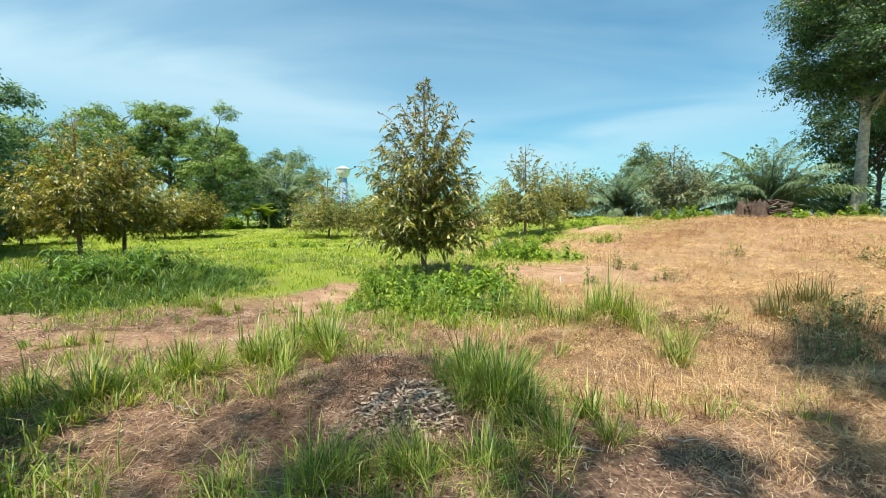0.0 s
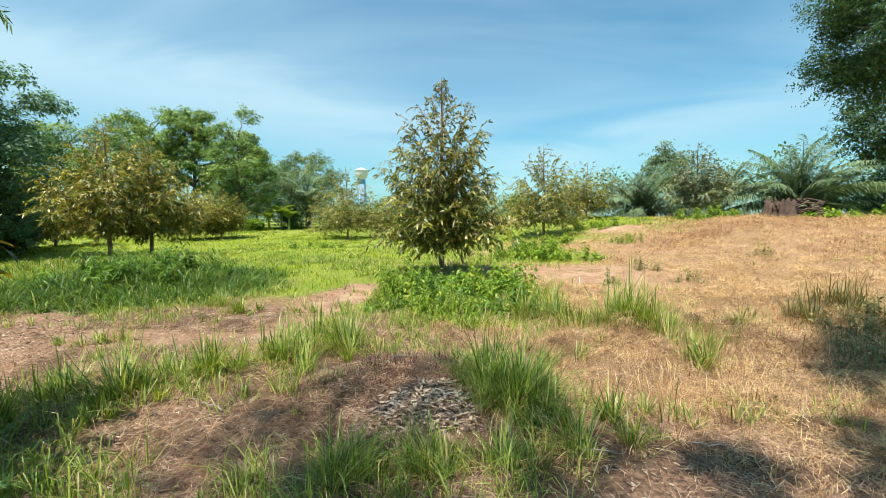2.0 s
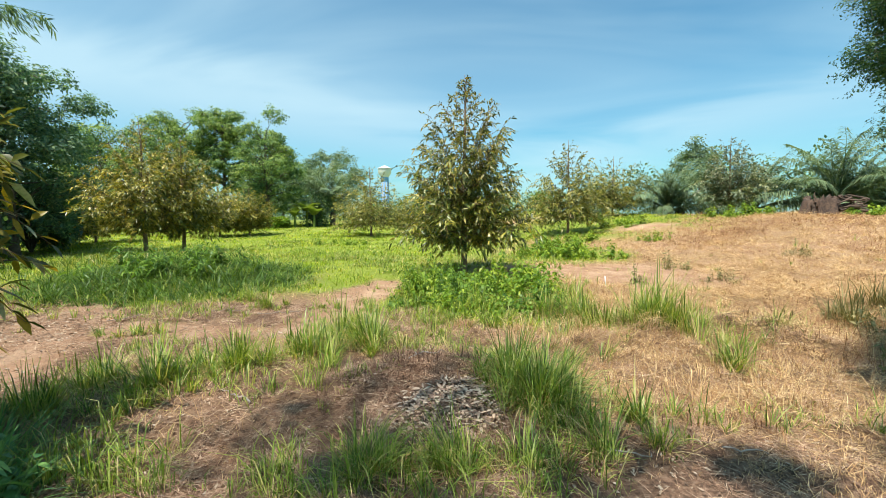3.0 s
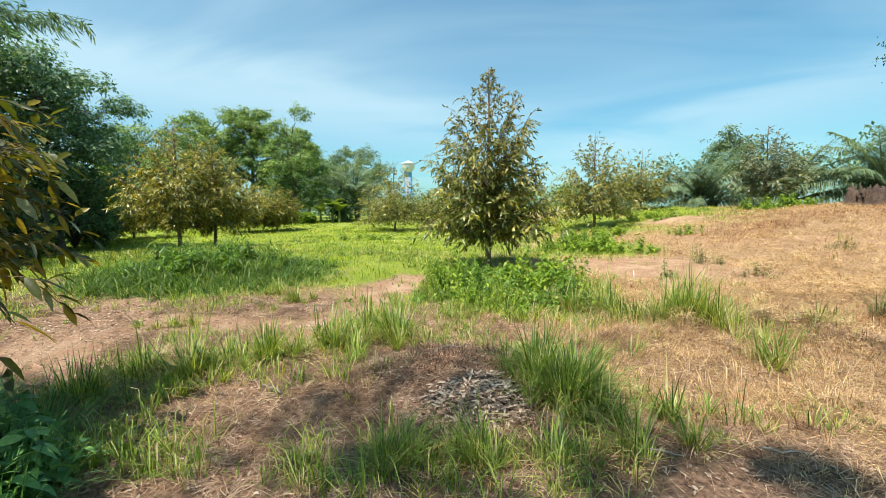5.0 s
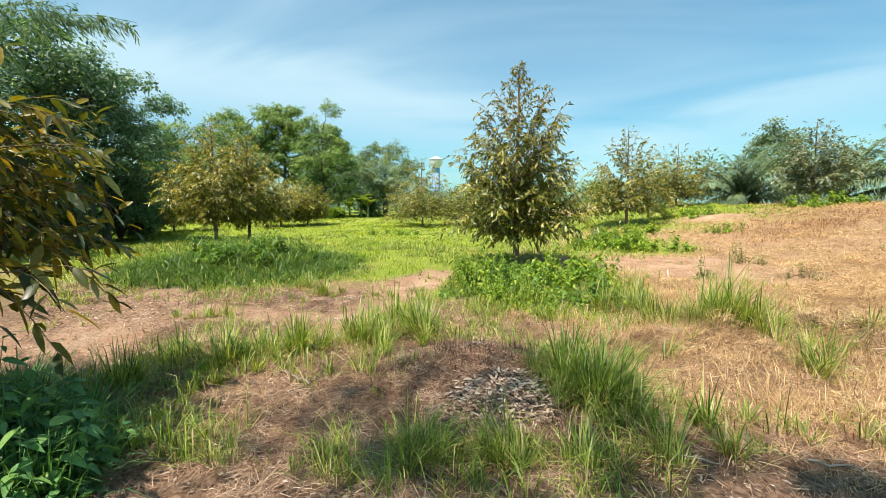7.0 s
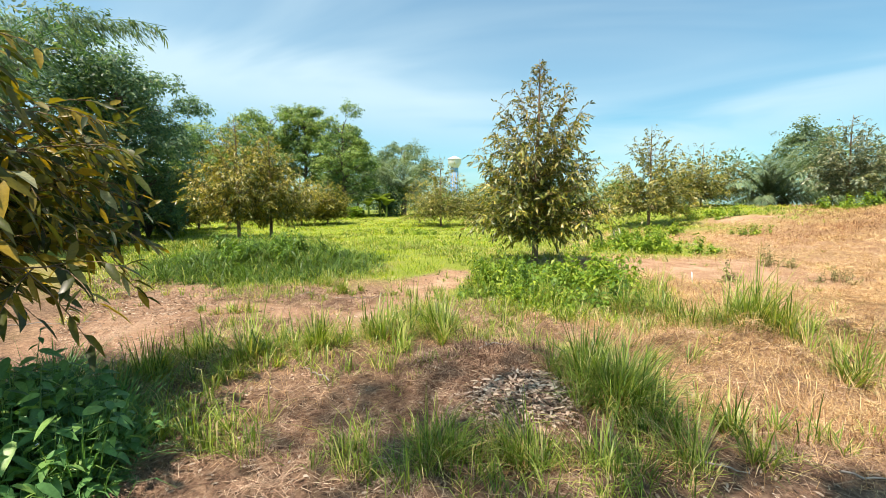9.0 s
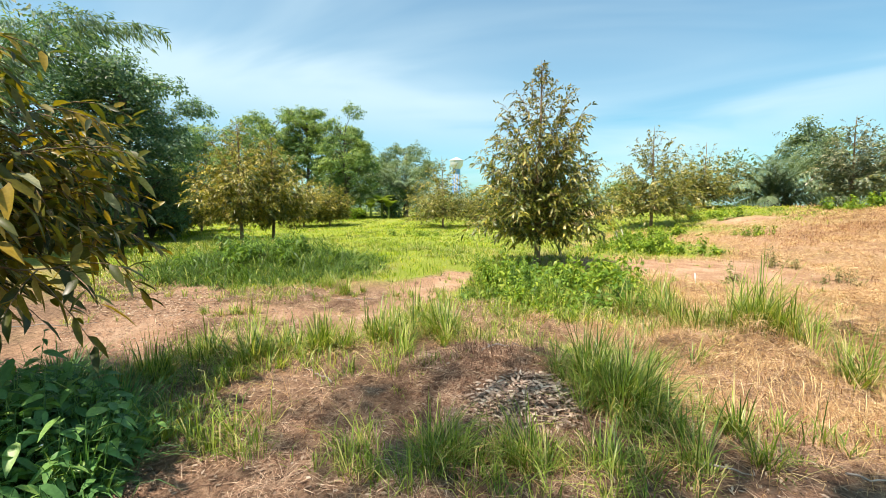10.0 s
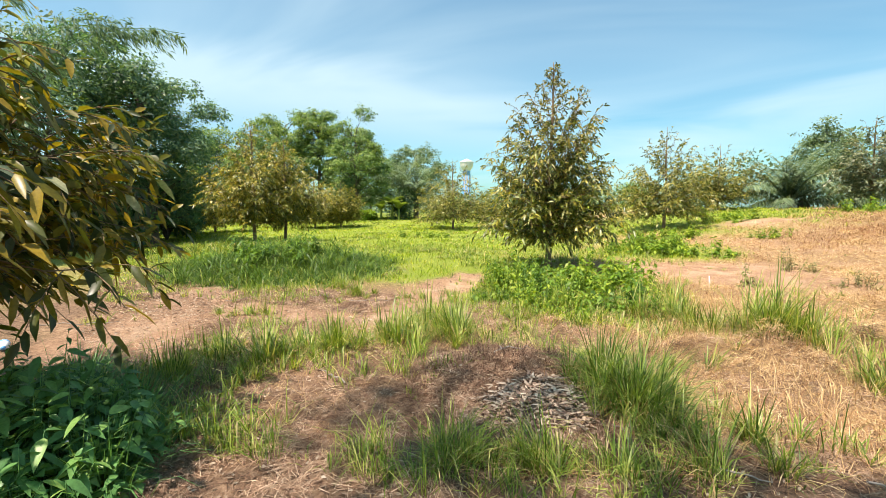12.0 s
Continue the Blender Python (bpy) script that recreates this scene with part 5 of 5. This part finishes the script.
# ---- weeds under the trees ----
def weed_bush(where, label, seed, rx, ry, h, stems, leaf_len, mat, slim=0.27):
    r = np.random.RandomState(seed)
    root = new("weed_bush")
    cx, cy = where
    z0 = float(height(cx, cy))
    root.matrix_world = pose(cx, cy, z0)
    lumps = max(3, stems // 9)
    a, q = r.uniform(0, 6.28, lumps), np.sqrt(r.uniform(0, 1, lumps))
    pick = r.randint(0, lumps, stems)
    rise = np.clip(r.lognormal(-0.1, 0.35, lumps), 0.4, 1.4)[pick]
    bx, by = (np.cos(a) * q)[pick] * rx + r.normal(0, 0.07, stems), (np.sin(a) * q)[pick] * ry + r.normal(0, 0.07, stems)
    a, q = np.arctan2(by, bx), np.clip(np.hypot(bx / rx, by / ry), 0, 1.2)
    hh = h * np.maximum(0.35, 1.1 - 0.5 * q ** 2) * np.clip(r.normal(0.9, 0.2, stems), 0.3, 1.3) * rise
    tubes, P, D, N = [], [], [], []
    for k in range(stems):
        b = np.array([bx[k], by[k], float(height(cx + bx[k], cy + by[k])) - z0])
        tip = b + np.array([np.cos(a[k]) * 0.3 * hh[k] * q[k], np.sin(a[k]) * 0.3 * hh[k] * q[k], hh[k]]) + r.normal(0, 0.04, 3)
        tubes.append(tube_arrays(np.stack([b, (b + tip) / 2, tip]), [0.005, 0.004, 0.002], 3))
        m = max(5, int(hh[k] / 0.045))
        g = np.linspace(0.25, 1, m)[:, None]
        th = np.arange(m) * 2.4 + r.uniform(0, 6)
        P.append(b + (tip - b) * g)
        D.append(np.stack([np.cos(th), np.sin(th), r.normal(-0.05, 0.4, m)], 1))
        N.append(np.tile([0, 0, 1.0], (m, 1)) + r.normal(0, 0.3, (m, 3)))
    v, f = merged(tubes)
    tagged(mesh_object("stalk", v, f, mat, root), kind="stuff")
    P, D, N = np.concatenate(P), np.concatenate(D), np.concatenate(N)
    n = len(P)
    L = leaf_len * r.uniform(0.55, 1.25, n)
    v, f = merged([leaf_arrays(P, D, N, L, L * slim * r.uniform(0.8, 1.2, n), (0, 0.14, 0.38, 0.7, 1) if slim < 0.25 else (0, 0.4, 1), (0, 0.68, 1, 0.66, 0) if slim < 0.25 else (0, 1, 0), 0.4, 0.2)])
    tagged(mesh_object("leaves", v, f, mat, root), kind="stuff")
    return tagged(root, label, "weeds", "weeds")


for k, (x, y, rx, ry, h, stems, leaf) in enumerate((
        (-1.0, 7.7, 0.6, 0.7, 0.52, 190, 0.065), (-0.35, 7.3, 0.6, 0.7, 0.44, 190, 0.06), (0.3, 7.5, 0.45, 0.6, 0.48, 130, 0.07), (0.9, 7.8, 0.5, 0.7, 0.6, 120, 0.1),
        (-0.9, 9.0, 0.9, 0.9, 0.24, 170, 0.08), (0.1, 9.0, 0.8, 0.7, 0.24, 130, 0.09), (1.0, 8.9, 0.6, 0.7, 0.36, 90, 0.1), (-1.35, 6.9, 0.35, 0.4, 0.24, 60, 0.06), (0.05, 6.3, 0.6, 0.4, 0.26, 100, 0.055),
        (-0.6, 6.5, 0.5, 0.45, 0.34, 100, 0.065), (0.75, 6.6, 0.45, 0.45, 0.36, 90, 0.09), (-0.2, 5.8, 0.5, 0.25, 0.18, 60, 0.045))):
    weed_bush((x, y), "leafy bright green weeds round the durian trunk", 180 + k, rx, ry, h, stems, leaf * 1.2, (WEED, MID_WEED, WEED)[k % 3])
for k, (x, y, rx, ry) in enumerate(((-7.6, 8.1, 0.9, 0.7), (-6.6, 8.0, 0.9, 0.7), (-7.0, 9.2, 1.1, 0.9), (-5.9, 9.0, 0.7, 0.8))):
    weed_bush((x, y), "rank dark green weeds on a grassy mound", 400 + k, rx, ry, 0.42, 150, 0.16, MID_WEED, 0.1)
TUFTS_DARK = ((-3.25, 1.75), (-2.75, 1.75), (-3.6, 2.1), (-2.45, 1.5), (-2.9, 2.0), (-3.9, 2.3))


def shaded_blades():
    r = np.random.RandomState(90)
    for cx, cy in TUFTS_DARK:
        z0 = float(height(cx, cy))
        n = 330
        th, w = r.uniform(0, 6.28, n), np.abs(r.normal(0, 0.16, n))
        bx, by = np.cos(th) * w, np.sin(th) * w
        tilt = np.abs(r.normal(0.35, 0.25, n))
        V, t, f = arched_arrays(np.stack([bx, by, height(cx + bx, cy + by) - z0 - 0.02], 1), unit(np.stack([np.cos(th) * tilt, np.sin(th) * tilt, np.ones(n)], 1)), r.uniform(0.25, 0.6, n), r.uniform(0.002, 0.0045, n), r.uniform(0.2, 1.0, n))
        ob = mesh_object("grass_tuft", V, [t, f], WEED_DARK)
        ob.matrix_world = pose(cx, cy, z0)
        tagged(ob, "dark green arching grass among leafy weeds", "grass", "shaded grass tufts")


shaded_blades()
weed_bush((-3.0, 1.38), "dark green leafy weeds under the hanging branch", 83, 0.7, 0.55, 0.36, 760, 0.115, WEED_DARK, 0.2)
weed_bush((-3.5, 1.75), "dark green leafy weeds beside a durian trunk", 86, 0.5, 0.4, 0.3, 380, 0.105, WEED_DARK, 0.2)
for k, (x, y, rx, ry, h, stems, leaf, look_) in enumerate((
        (2.0, 15.0, 1.0, 0.9, 0.4, 170, 0.11, "low green weed mound on the bare soil"), (3.0, 14.9, 1.1, 1.0, 0.5, 220, 0.12, "low green weed mound on the bare soil"), (2.8, 17.0, 1.2, 1.2, 0.4, 170, 0.12, "low green weed mound on the bare soil"), (4.0, 19.5, 1.3, 1.2, 0.4, 150, 0.13, "low green weeds below a durian"),
        (4.3, 14.2, 0.25, 0.25, 0.35, 30, 0.14, "small dark green weed on bare soil"), (13.2, 22.6, 1.6, 1.0, 0.5, 160, 0.15, "low green weeds at a durian's foot"),
        (4.9, 5.0, 0.6, 0.5, 0.34, 90, 0.06, "dull brown-green weeds in the straw"), (4.3, 4.1, 0.5, 0.4, 0.26, 70, 0.05, "dull brown-green weeds in the straw"), (5.7, 5.6, 0.6, 0.5, 0.36, 90, 0.06, "dull brown-green weeds in the straw"), (5.1, 11.5, 0.4, 0.35, 0.3, 46, 0.07, "small dull green weed in the straw"), (5.3, 9.6, 0.35, 0.25, 0.25, 36, 0.06, "small brown-green weed in the straw"),
        (3.4, 9.7, 0.2, 0.2, 0.3, 24, 0.08, "small dull green weed in the straw"), (8.8, 12.6, 0.4, 0.3, 0.22, 36, 0.07, "small dull green weed in the straw"),
        (7.0, 17.5, 0.8, 0.5, 0.3, 70, 0.1, "low green weeds on the rise"), (-7.3, 20.5, 1.2, 0.8, 0.4, 120, 0.12, "leafy weeds in the grass field"),
        (7.6, 24.0, 1.6, 1.2, 0.5, 150, 0.14, "low green weeds below a durian"), (11.2, 10.6, 0.6, 0.5, 0.35, 50, 0.09, "dull yellow-green weeds at the straw's edge"),
        (24.6, 24.0, 2.0, 1.2, 0.5, 130, 0.18, "green weeds round a pale tree trunk"), (16.8, 19.6, 1.4, 0.8, 0.35, 110, 0.14, "green weeds in the shade"))):
    weed_bush((x, y), look_, 200 + k, rx, ry, h, stems, leaf, DULL_WEED if "dull" in look_ or "brown" in look_ else WEED)


def small_flower(x, y, z):
    root = new("flower")
    root.matrix_world = pose(x, y, float(height(x, y)) + z, 12, -8, 0)
    v, f = merged([tube_arrays(np.array([[0, 0, -z], [0.003, 0, -z / 2], [0, 0, 0]]), [0.0016, 0.0014, 0.001], 5)])
    mesh_object("stalk", v, f, WEED, root, True)
    for k in range(5):
        a = k * 1.2566
        v, f = merged([leaf_arrays(np.zeros((1, 3)), np.array([[math.cos(a), math.sin(a), 0.3]]), np.array([[0, 0, 1.0]]), 0.011, 0.004, (0, 0.6, 1), (0, 1, 0), 0.1, 0.2)])
        mesh_object("petal", v, f, WHITE, root)
    tagged(root, "small white flower among dark green weeds", "flower")


small_flower(-2.36, 1.3, 0.36)


# ---- dead leaves ----
def dead_leaf_pile():
    r = np.random.RandomState(15)
    n = 3600
    x = -0.25 + np.clip(r.normal(0, 0.22, n), -0.5, 0.36)
    y = 2.86 + 0.45 * (x + 0.25) + r.normal(0, 0.15, n)
    z = height(x, y) + 0.09 * np.exp(-(((x + 0.15) / 0.3) ** 2 + ((y - 2.92) / 0.24) ** 2)) * r.uniform(0.3, 1.2, n) + 0.006
    th = r.uniform(0, 6.28, n)
    D = np.stack([np.cos(th), np.sin(th), r.normal(0, 0.25, n)], 1)
    N = np.array([0, 0, 1.0]) + r.normal(0, 0.35, (n, 3))
    L = r.uniform(0.035, 0.09, n)
    V, t, q = leaf_arrays(np.stack([x, y, z], 1), D, N, L, L * 0.14, (0, 0.2, 0.55, 1), (0, 0.8, 1, 0), r.uniform(-0.2, 0.2, n), 0.5)
    tagged(mesh_object("dead_leaf_pile", V, [t, q], HEAP_LEAF), "heap of curled grey-brown dead durian leaves", "leaf litter", kind="stuff")
    n = 26000
    x, y = scatter(r, n, -9, 5, 1.1, 6.8, 1.3)
    keep = (r.uniform(0, 1, n) < litter_cover(x, y) * 0.9) & in_view(x, y)
    x, y = x[keep], y[keep]
    n = len(x)
    th = r.uniform(0, 6.28, n)
    D = np.stack([np.cos(th), np.sin(th), r.normal(0, 0.15, n)], 1)
    N = np.array([0, 0, 1.0]) + r.normal(0, 0.3, (n, 3))
    L = r.uniform(0.015, 0.05, n)
    V, t, q = leaf_arrays(np.stack([x, y, height(x, y) + 0.008], 1), D, N, L, L * 0.18, (0, 0.2, 0.55, 1), (0, 0.8, 1, 0), 0.0, 0.4)
    tagged(mesh_object("leaf_litter", V, [t, q], LITTER), "scattered dry brown fallen leaves on soil", "leaf litter", kind="stuff")


dead_leaf_pile()


def track_litter():
    r = np.random.RandomState(16)
    n = 80000
    x, y = scatter(r, n, -13, -1.5, 2.6, 9.5, 1.0)
    keep = (r.uniform(0, 1, n) < path_bare(x, y) * np.clip(0.35 + 0.7 * wave(x, y, 4.0, 23), 0.03, 1) * (0.3 + 0.7 * smoothstep(-3.0, -5.0, x))) & in_view(x, y)
    x, y = x[keep], y[keep]
    n = len(x)
    th = r.uniform(0, 6.28, n)
    D = np.stack([np.cos(th), np.sin(th), r.normal(0, 0.2, n)], 1)
    N = np.array([0, 0, 1.0]) + r.normal(0, 0.35, (n, 3))
    L = r.uniform(0.015, 0.06, n)
    V, t, q = leaf_arrays(np.stack([x, y, height(x, y) + 0.008], 1), D, N, L, L * 0.2, (0, 0.2, 0.55, 1), (0, 0.8, 1, 0), 0.0, 0.4)
    tagged(mesh_object("track_litter", V, [t, q], LITTER), "grey-brown leaf litter strewn on the bare track", "leaf litter", kind="stuff")


track_litter()


# ---- water tower ----
def lathe(profile, sides=24):
    prof = np.array(profile, float)
    ang = np.arange(sides) * 2 * np.pi / sides
    V = np.stack([prof[:, 0, None] * np.cos(ang), prof[:, 0, None] * np.sin(ang), np.repeat(prof[:, 1, None], sides, 1)], -1).reshape(-1, 3)
    i, j = np.meshgrid(np.arange(len(prof) - 1), np.arange(sides), indexing="ij")
    i, j = i.ravel(), j.ravel()
    k = (j + 1) % sides
    return V, np.zeros((0, 3), int), np.stack([i * sides + j, i * sides + k, (i + 1) * sides + k, (i + 1) * sides + j], 1)


def water_tower():
    root = new("water_tower")
    x, y = -35.2, 147.0
    root.matrix_world = pose(x, y, 0.5) @ Matrix.Diagonal((0.84, 0.84, 1, 1))
    for name, prof, mat in (("roof", [(0.01, 19.1), (0.4, 19.0), (3.1, 18.0), (3.1, 17.85)], WHITE),
                            ("tank", [(2.8, 17.85), (2.8, 16.4), (1.7, 15.0), (1.6, 14.8)], WHITE),
                            ("band", [(1.62, 14.8), (1.66, 14.7), (1.66, 13.3), (1.62, 13.2)], BLUE),
                            ("shaft", [(1.55, 13.2), (1.5, 6.0), (1.6, 0.0)], SHADED)):
        v, f = merged([lathe(prof)])
        mesh_object(name, v, f, mat, root)
    for k in range(8):
        a = k * 6.283 / 8
        v, f = merged([tube_arrays(np.array([[1.5 * math.cos(a), 1.5 * math.sin(a), 0], [1.5 * math.cos(a), 1.5 * math.sin(a), 13.2]]), [0.28, 0.28], 6)])
        mesh_object("rib", v, f, BLUE, root, True)
    tagged(root, "white water tower with a blue band, far off", "water tower")


water_tower()


# ---- stump ----
def root_stump(where):
    r = np.random.RandomState(44)
    root = new("tree_stump")
    x, y = where
    root.matrix_world = pose(x, y, float(height(x, y)))
    # broken shell of the stump: ridged, rotten wall with a jagged rim, hollow inside
    sides, levels = 64, 7
    ang = np.arange(sides) * 2 * np.pi / sides
    ridge = 1 + 0.06 * np.sin(ang * 9 + 1.3) + 0.09 * np.sin(ang * 17) + r.normal(0, 0.1, sides)
    rim = 0.68 + 0.1 * np.sin(ang * 3 + 0.5) + 0.06 * np.sin(ang * 7) + r.normal(0, 0.09, sides)
    V = []
    for wall in (1.0, 0.72):
        for k in range(levels):
            u = k / (levels - 1)
            rad = wall * 0.68 * ridge * (1.32 - 0.42 * u ** 0.5) + r.normal(0, 0.012, sides)
            V.append(np.stack([-0.5 + rad * np.cos(ang), 0.8 * rad * np.sin(ang), -0.1 + (rim + 0.1) * u], 1))
    V[levels:] = V[levels:][::-1]
    V = np.concatenate(V)
    i, j = np.meshgrid(np.arange(2 * levels - 1), np.arange(sides), indexing="ij")
    i, j = i.ravel(), j.ravel()
    k = (j + 1) % sides
    mesh_object("shell", V, [np.stack([i * sides + j, i * sides + k, (i + 1) * sides + k, (i + 1) * sides + j], 1)], STUMP, root)
    for k in range(34):
        a, rad = r.uniform(0, 6.28), r.uniform(0.5, 0.66)
        p = np.array([-0.5 + rad * math.cos(a), 0.8 * rad * math.sin(a), r.uniform(0.2, 0.6)])
        pts = p + np.array([math.cos(a) * 0.1, math.sin(a) * 0.1, 1]) * (np.linspace(0, 1, 4) * r.uniform(0.15, 0.45))[:, None] + r.normal(0, 0.02, (4, 3))
        v, f = merged([tube_arrays(pts, [0.06, 0.05, 0.035, 0.006], 5)])
        mesh_object("splinter", v, f, STUMP, root)
    # torn roots and branches heaped beside it
    for k in range(44):
        a = r.uniform(-0.6, 0.6) + (3.14 if k % 3 == 0 else 0)
        p = np.array([r.uniform(-0.1, 1.0), r.uniform(-0.6, 0.3), r.uniform(0.05, 0.8)])
        ln = r.uniform(0.4, 1.1)
        d = np.array([math.cos(a), math.sin(a), r.normal(0.0, 0.25)])
        pts = p + d * (np.linspace(-0.5, 0.5, 5) * ln)[:, None] + r.normal(0, 0.04, (5, 3))
        pts[:, 2] = np.maximum(pts[:, 2], 0.03)
        v, f = merged([tube_arrays(pts, np.linspace(r.uniform(0.04, 0.09), 0.02, 5), 6)])
        mesh_object("root", v, f, STUMP, root)
    tagged(root, "rotten dark tree stump with a heap of torn roots", "stump")


root_stump((15.9, 20.6))


# ---- small things ----
def marker_stick():
    root = new("marker_stick")
    root.matrix_world = pose(2.6, 9.05, float(height(2.6, 9.05)), 3, -4, 0)
    v, f = merged([tube_arrays(np.array([[0, 0, -0.05], [0.004, 0, 0.08], [0, 0.003, 0.2]]), [0.012, 0.012, 0.01], 8)])
    mesh_object("stick", v, f, WHITE, root, True)
    tagged(root, "short white stick standing in bare soil", "stick")


marker_stick()


def drink_bottle():
    root = new("drink_bottle")
    x, y = -5.82, 2.78
    root.matrix_world = pose(x, y, float(height(x, y)) + 0.055, 90, 0, 62)
    for name, prof, mat in (("body", [(0.0, 0.0), (0.045, 0.004), (0.05, 0.02), (0.05, 0.1), (0.04, 0.15), (0.018, 0.19), (0.016, 0.2)], WHITE),
                            ("wrapper", [(0.0515, 0.035), (0.0515, 0.085)], BLUE),
                            ("cap", [(0.02, 0.198), (0.02, 0.225), (0.0, 0.226)], BLUE)):
        v, f = merged([lathe(prof, 16)])
        mesh_object(name, v, f, mat, root, True)
    tagged(root, "white plastic bottle with a blue wrapper lying on soil", "bottle")


drink_bottle()


def fallen_twig(x, y, ln, turn, seed):
    r = np.random.RandomState(seed)
    s = np.linspace(-0.5, 0.5, 7)
    px_, py_ = x + math.cos(turn) * s * ln + r.normal(0, 0.012, 7), y + math.sin(turn) * s * ln + r.normal(0, 0.012, 7)
    pts = np.stack([px_ - x, py_ - y, height(px_, py_) - float(height(x, y)) + r.uniform(0.01, 0.05, 7)], 1)
    v, f = merged([tube_arrays(pts, np.linspace(0.007, 0.003, 7), 5)])
    ob = mesh_object("fallen_twig", v, f, PALE_BARK, None, True)
    ob.matrix_world = pose(x, y, float(height(x, y)))
    tagged(ob, "thin pale dry twig fallen on the litter", "twig", "fallen twigs")


for k, (x, y, ln, turn) in enumerate(((-0.45, 3.72, 0.34, 0.5), (-0.62, 3.6, 0.2, 1.2), (0.28, 2.75, 0.3, 2.0), (-3.1, 5.9, 0.6, 0.3), (-4.0, 6.0, 0.45, 0.2), (-5.2, 5.6, 0.7, 0.5), (1.6, 2.6, 0.3, 0.2), (-6.0, 3.6, 0.9, 0.6), (-1.9, 2.9, 0.35, 2.6), (0.9, 2.5, 0.25, 0.1))):
    fallen_twig(x, y, ln, turn, 500 + k)
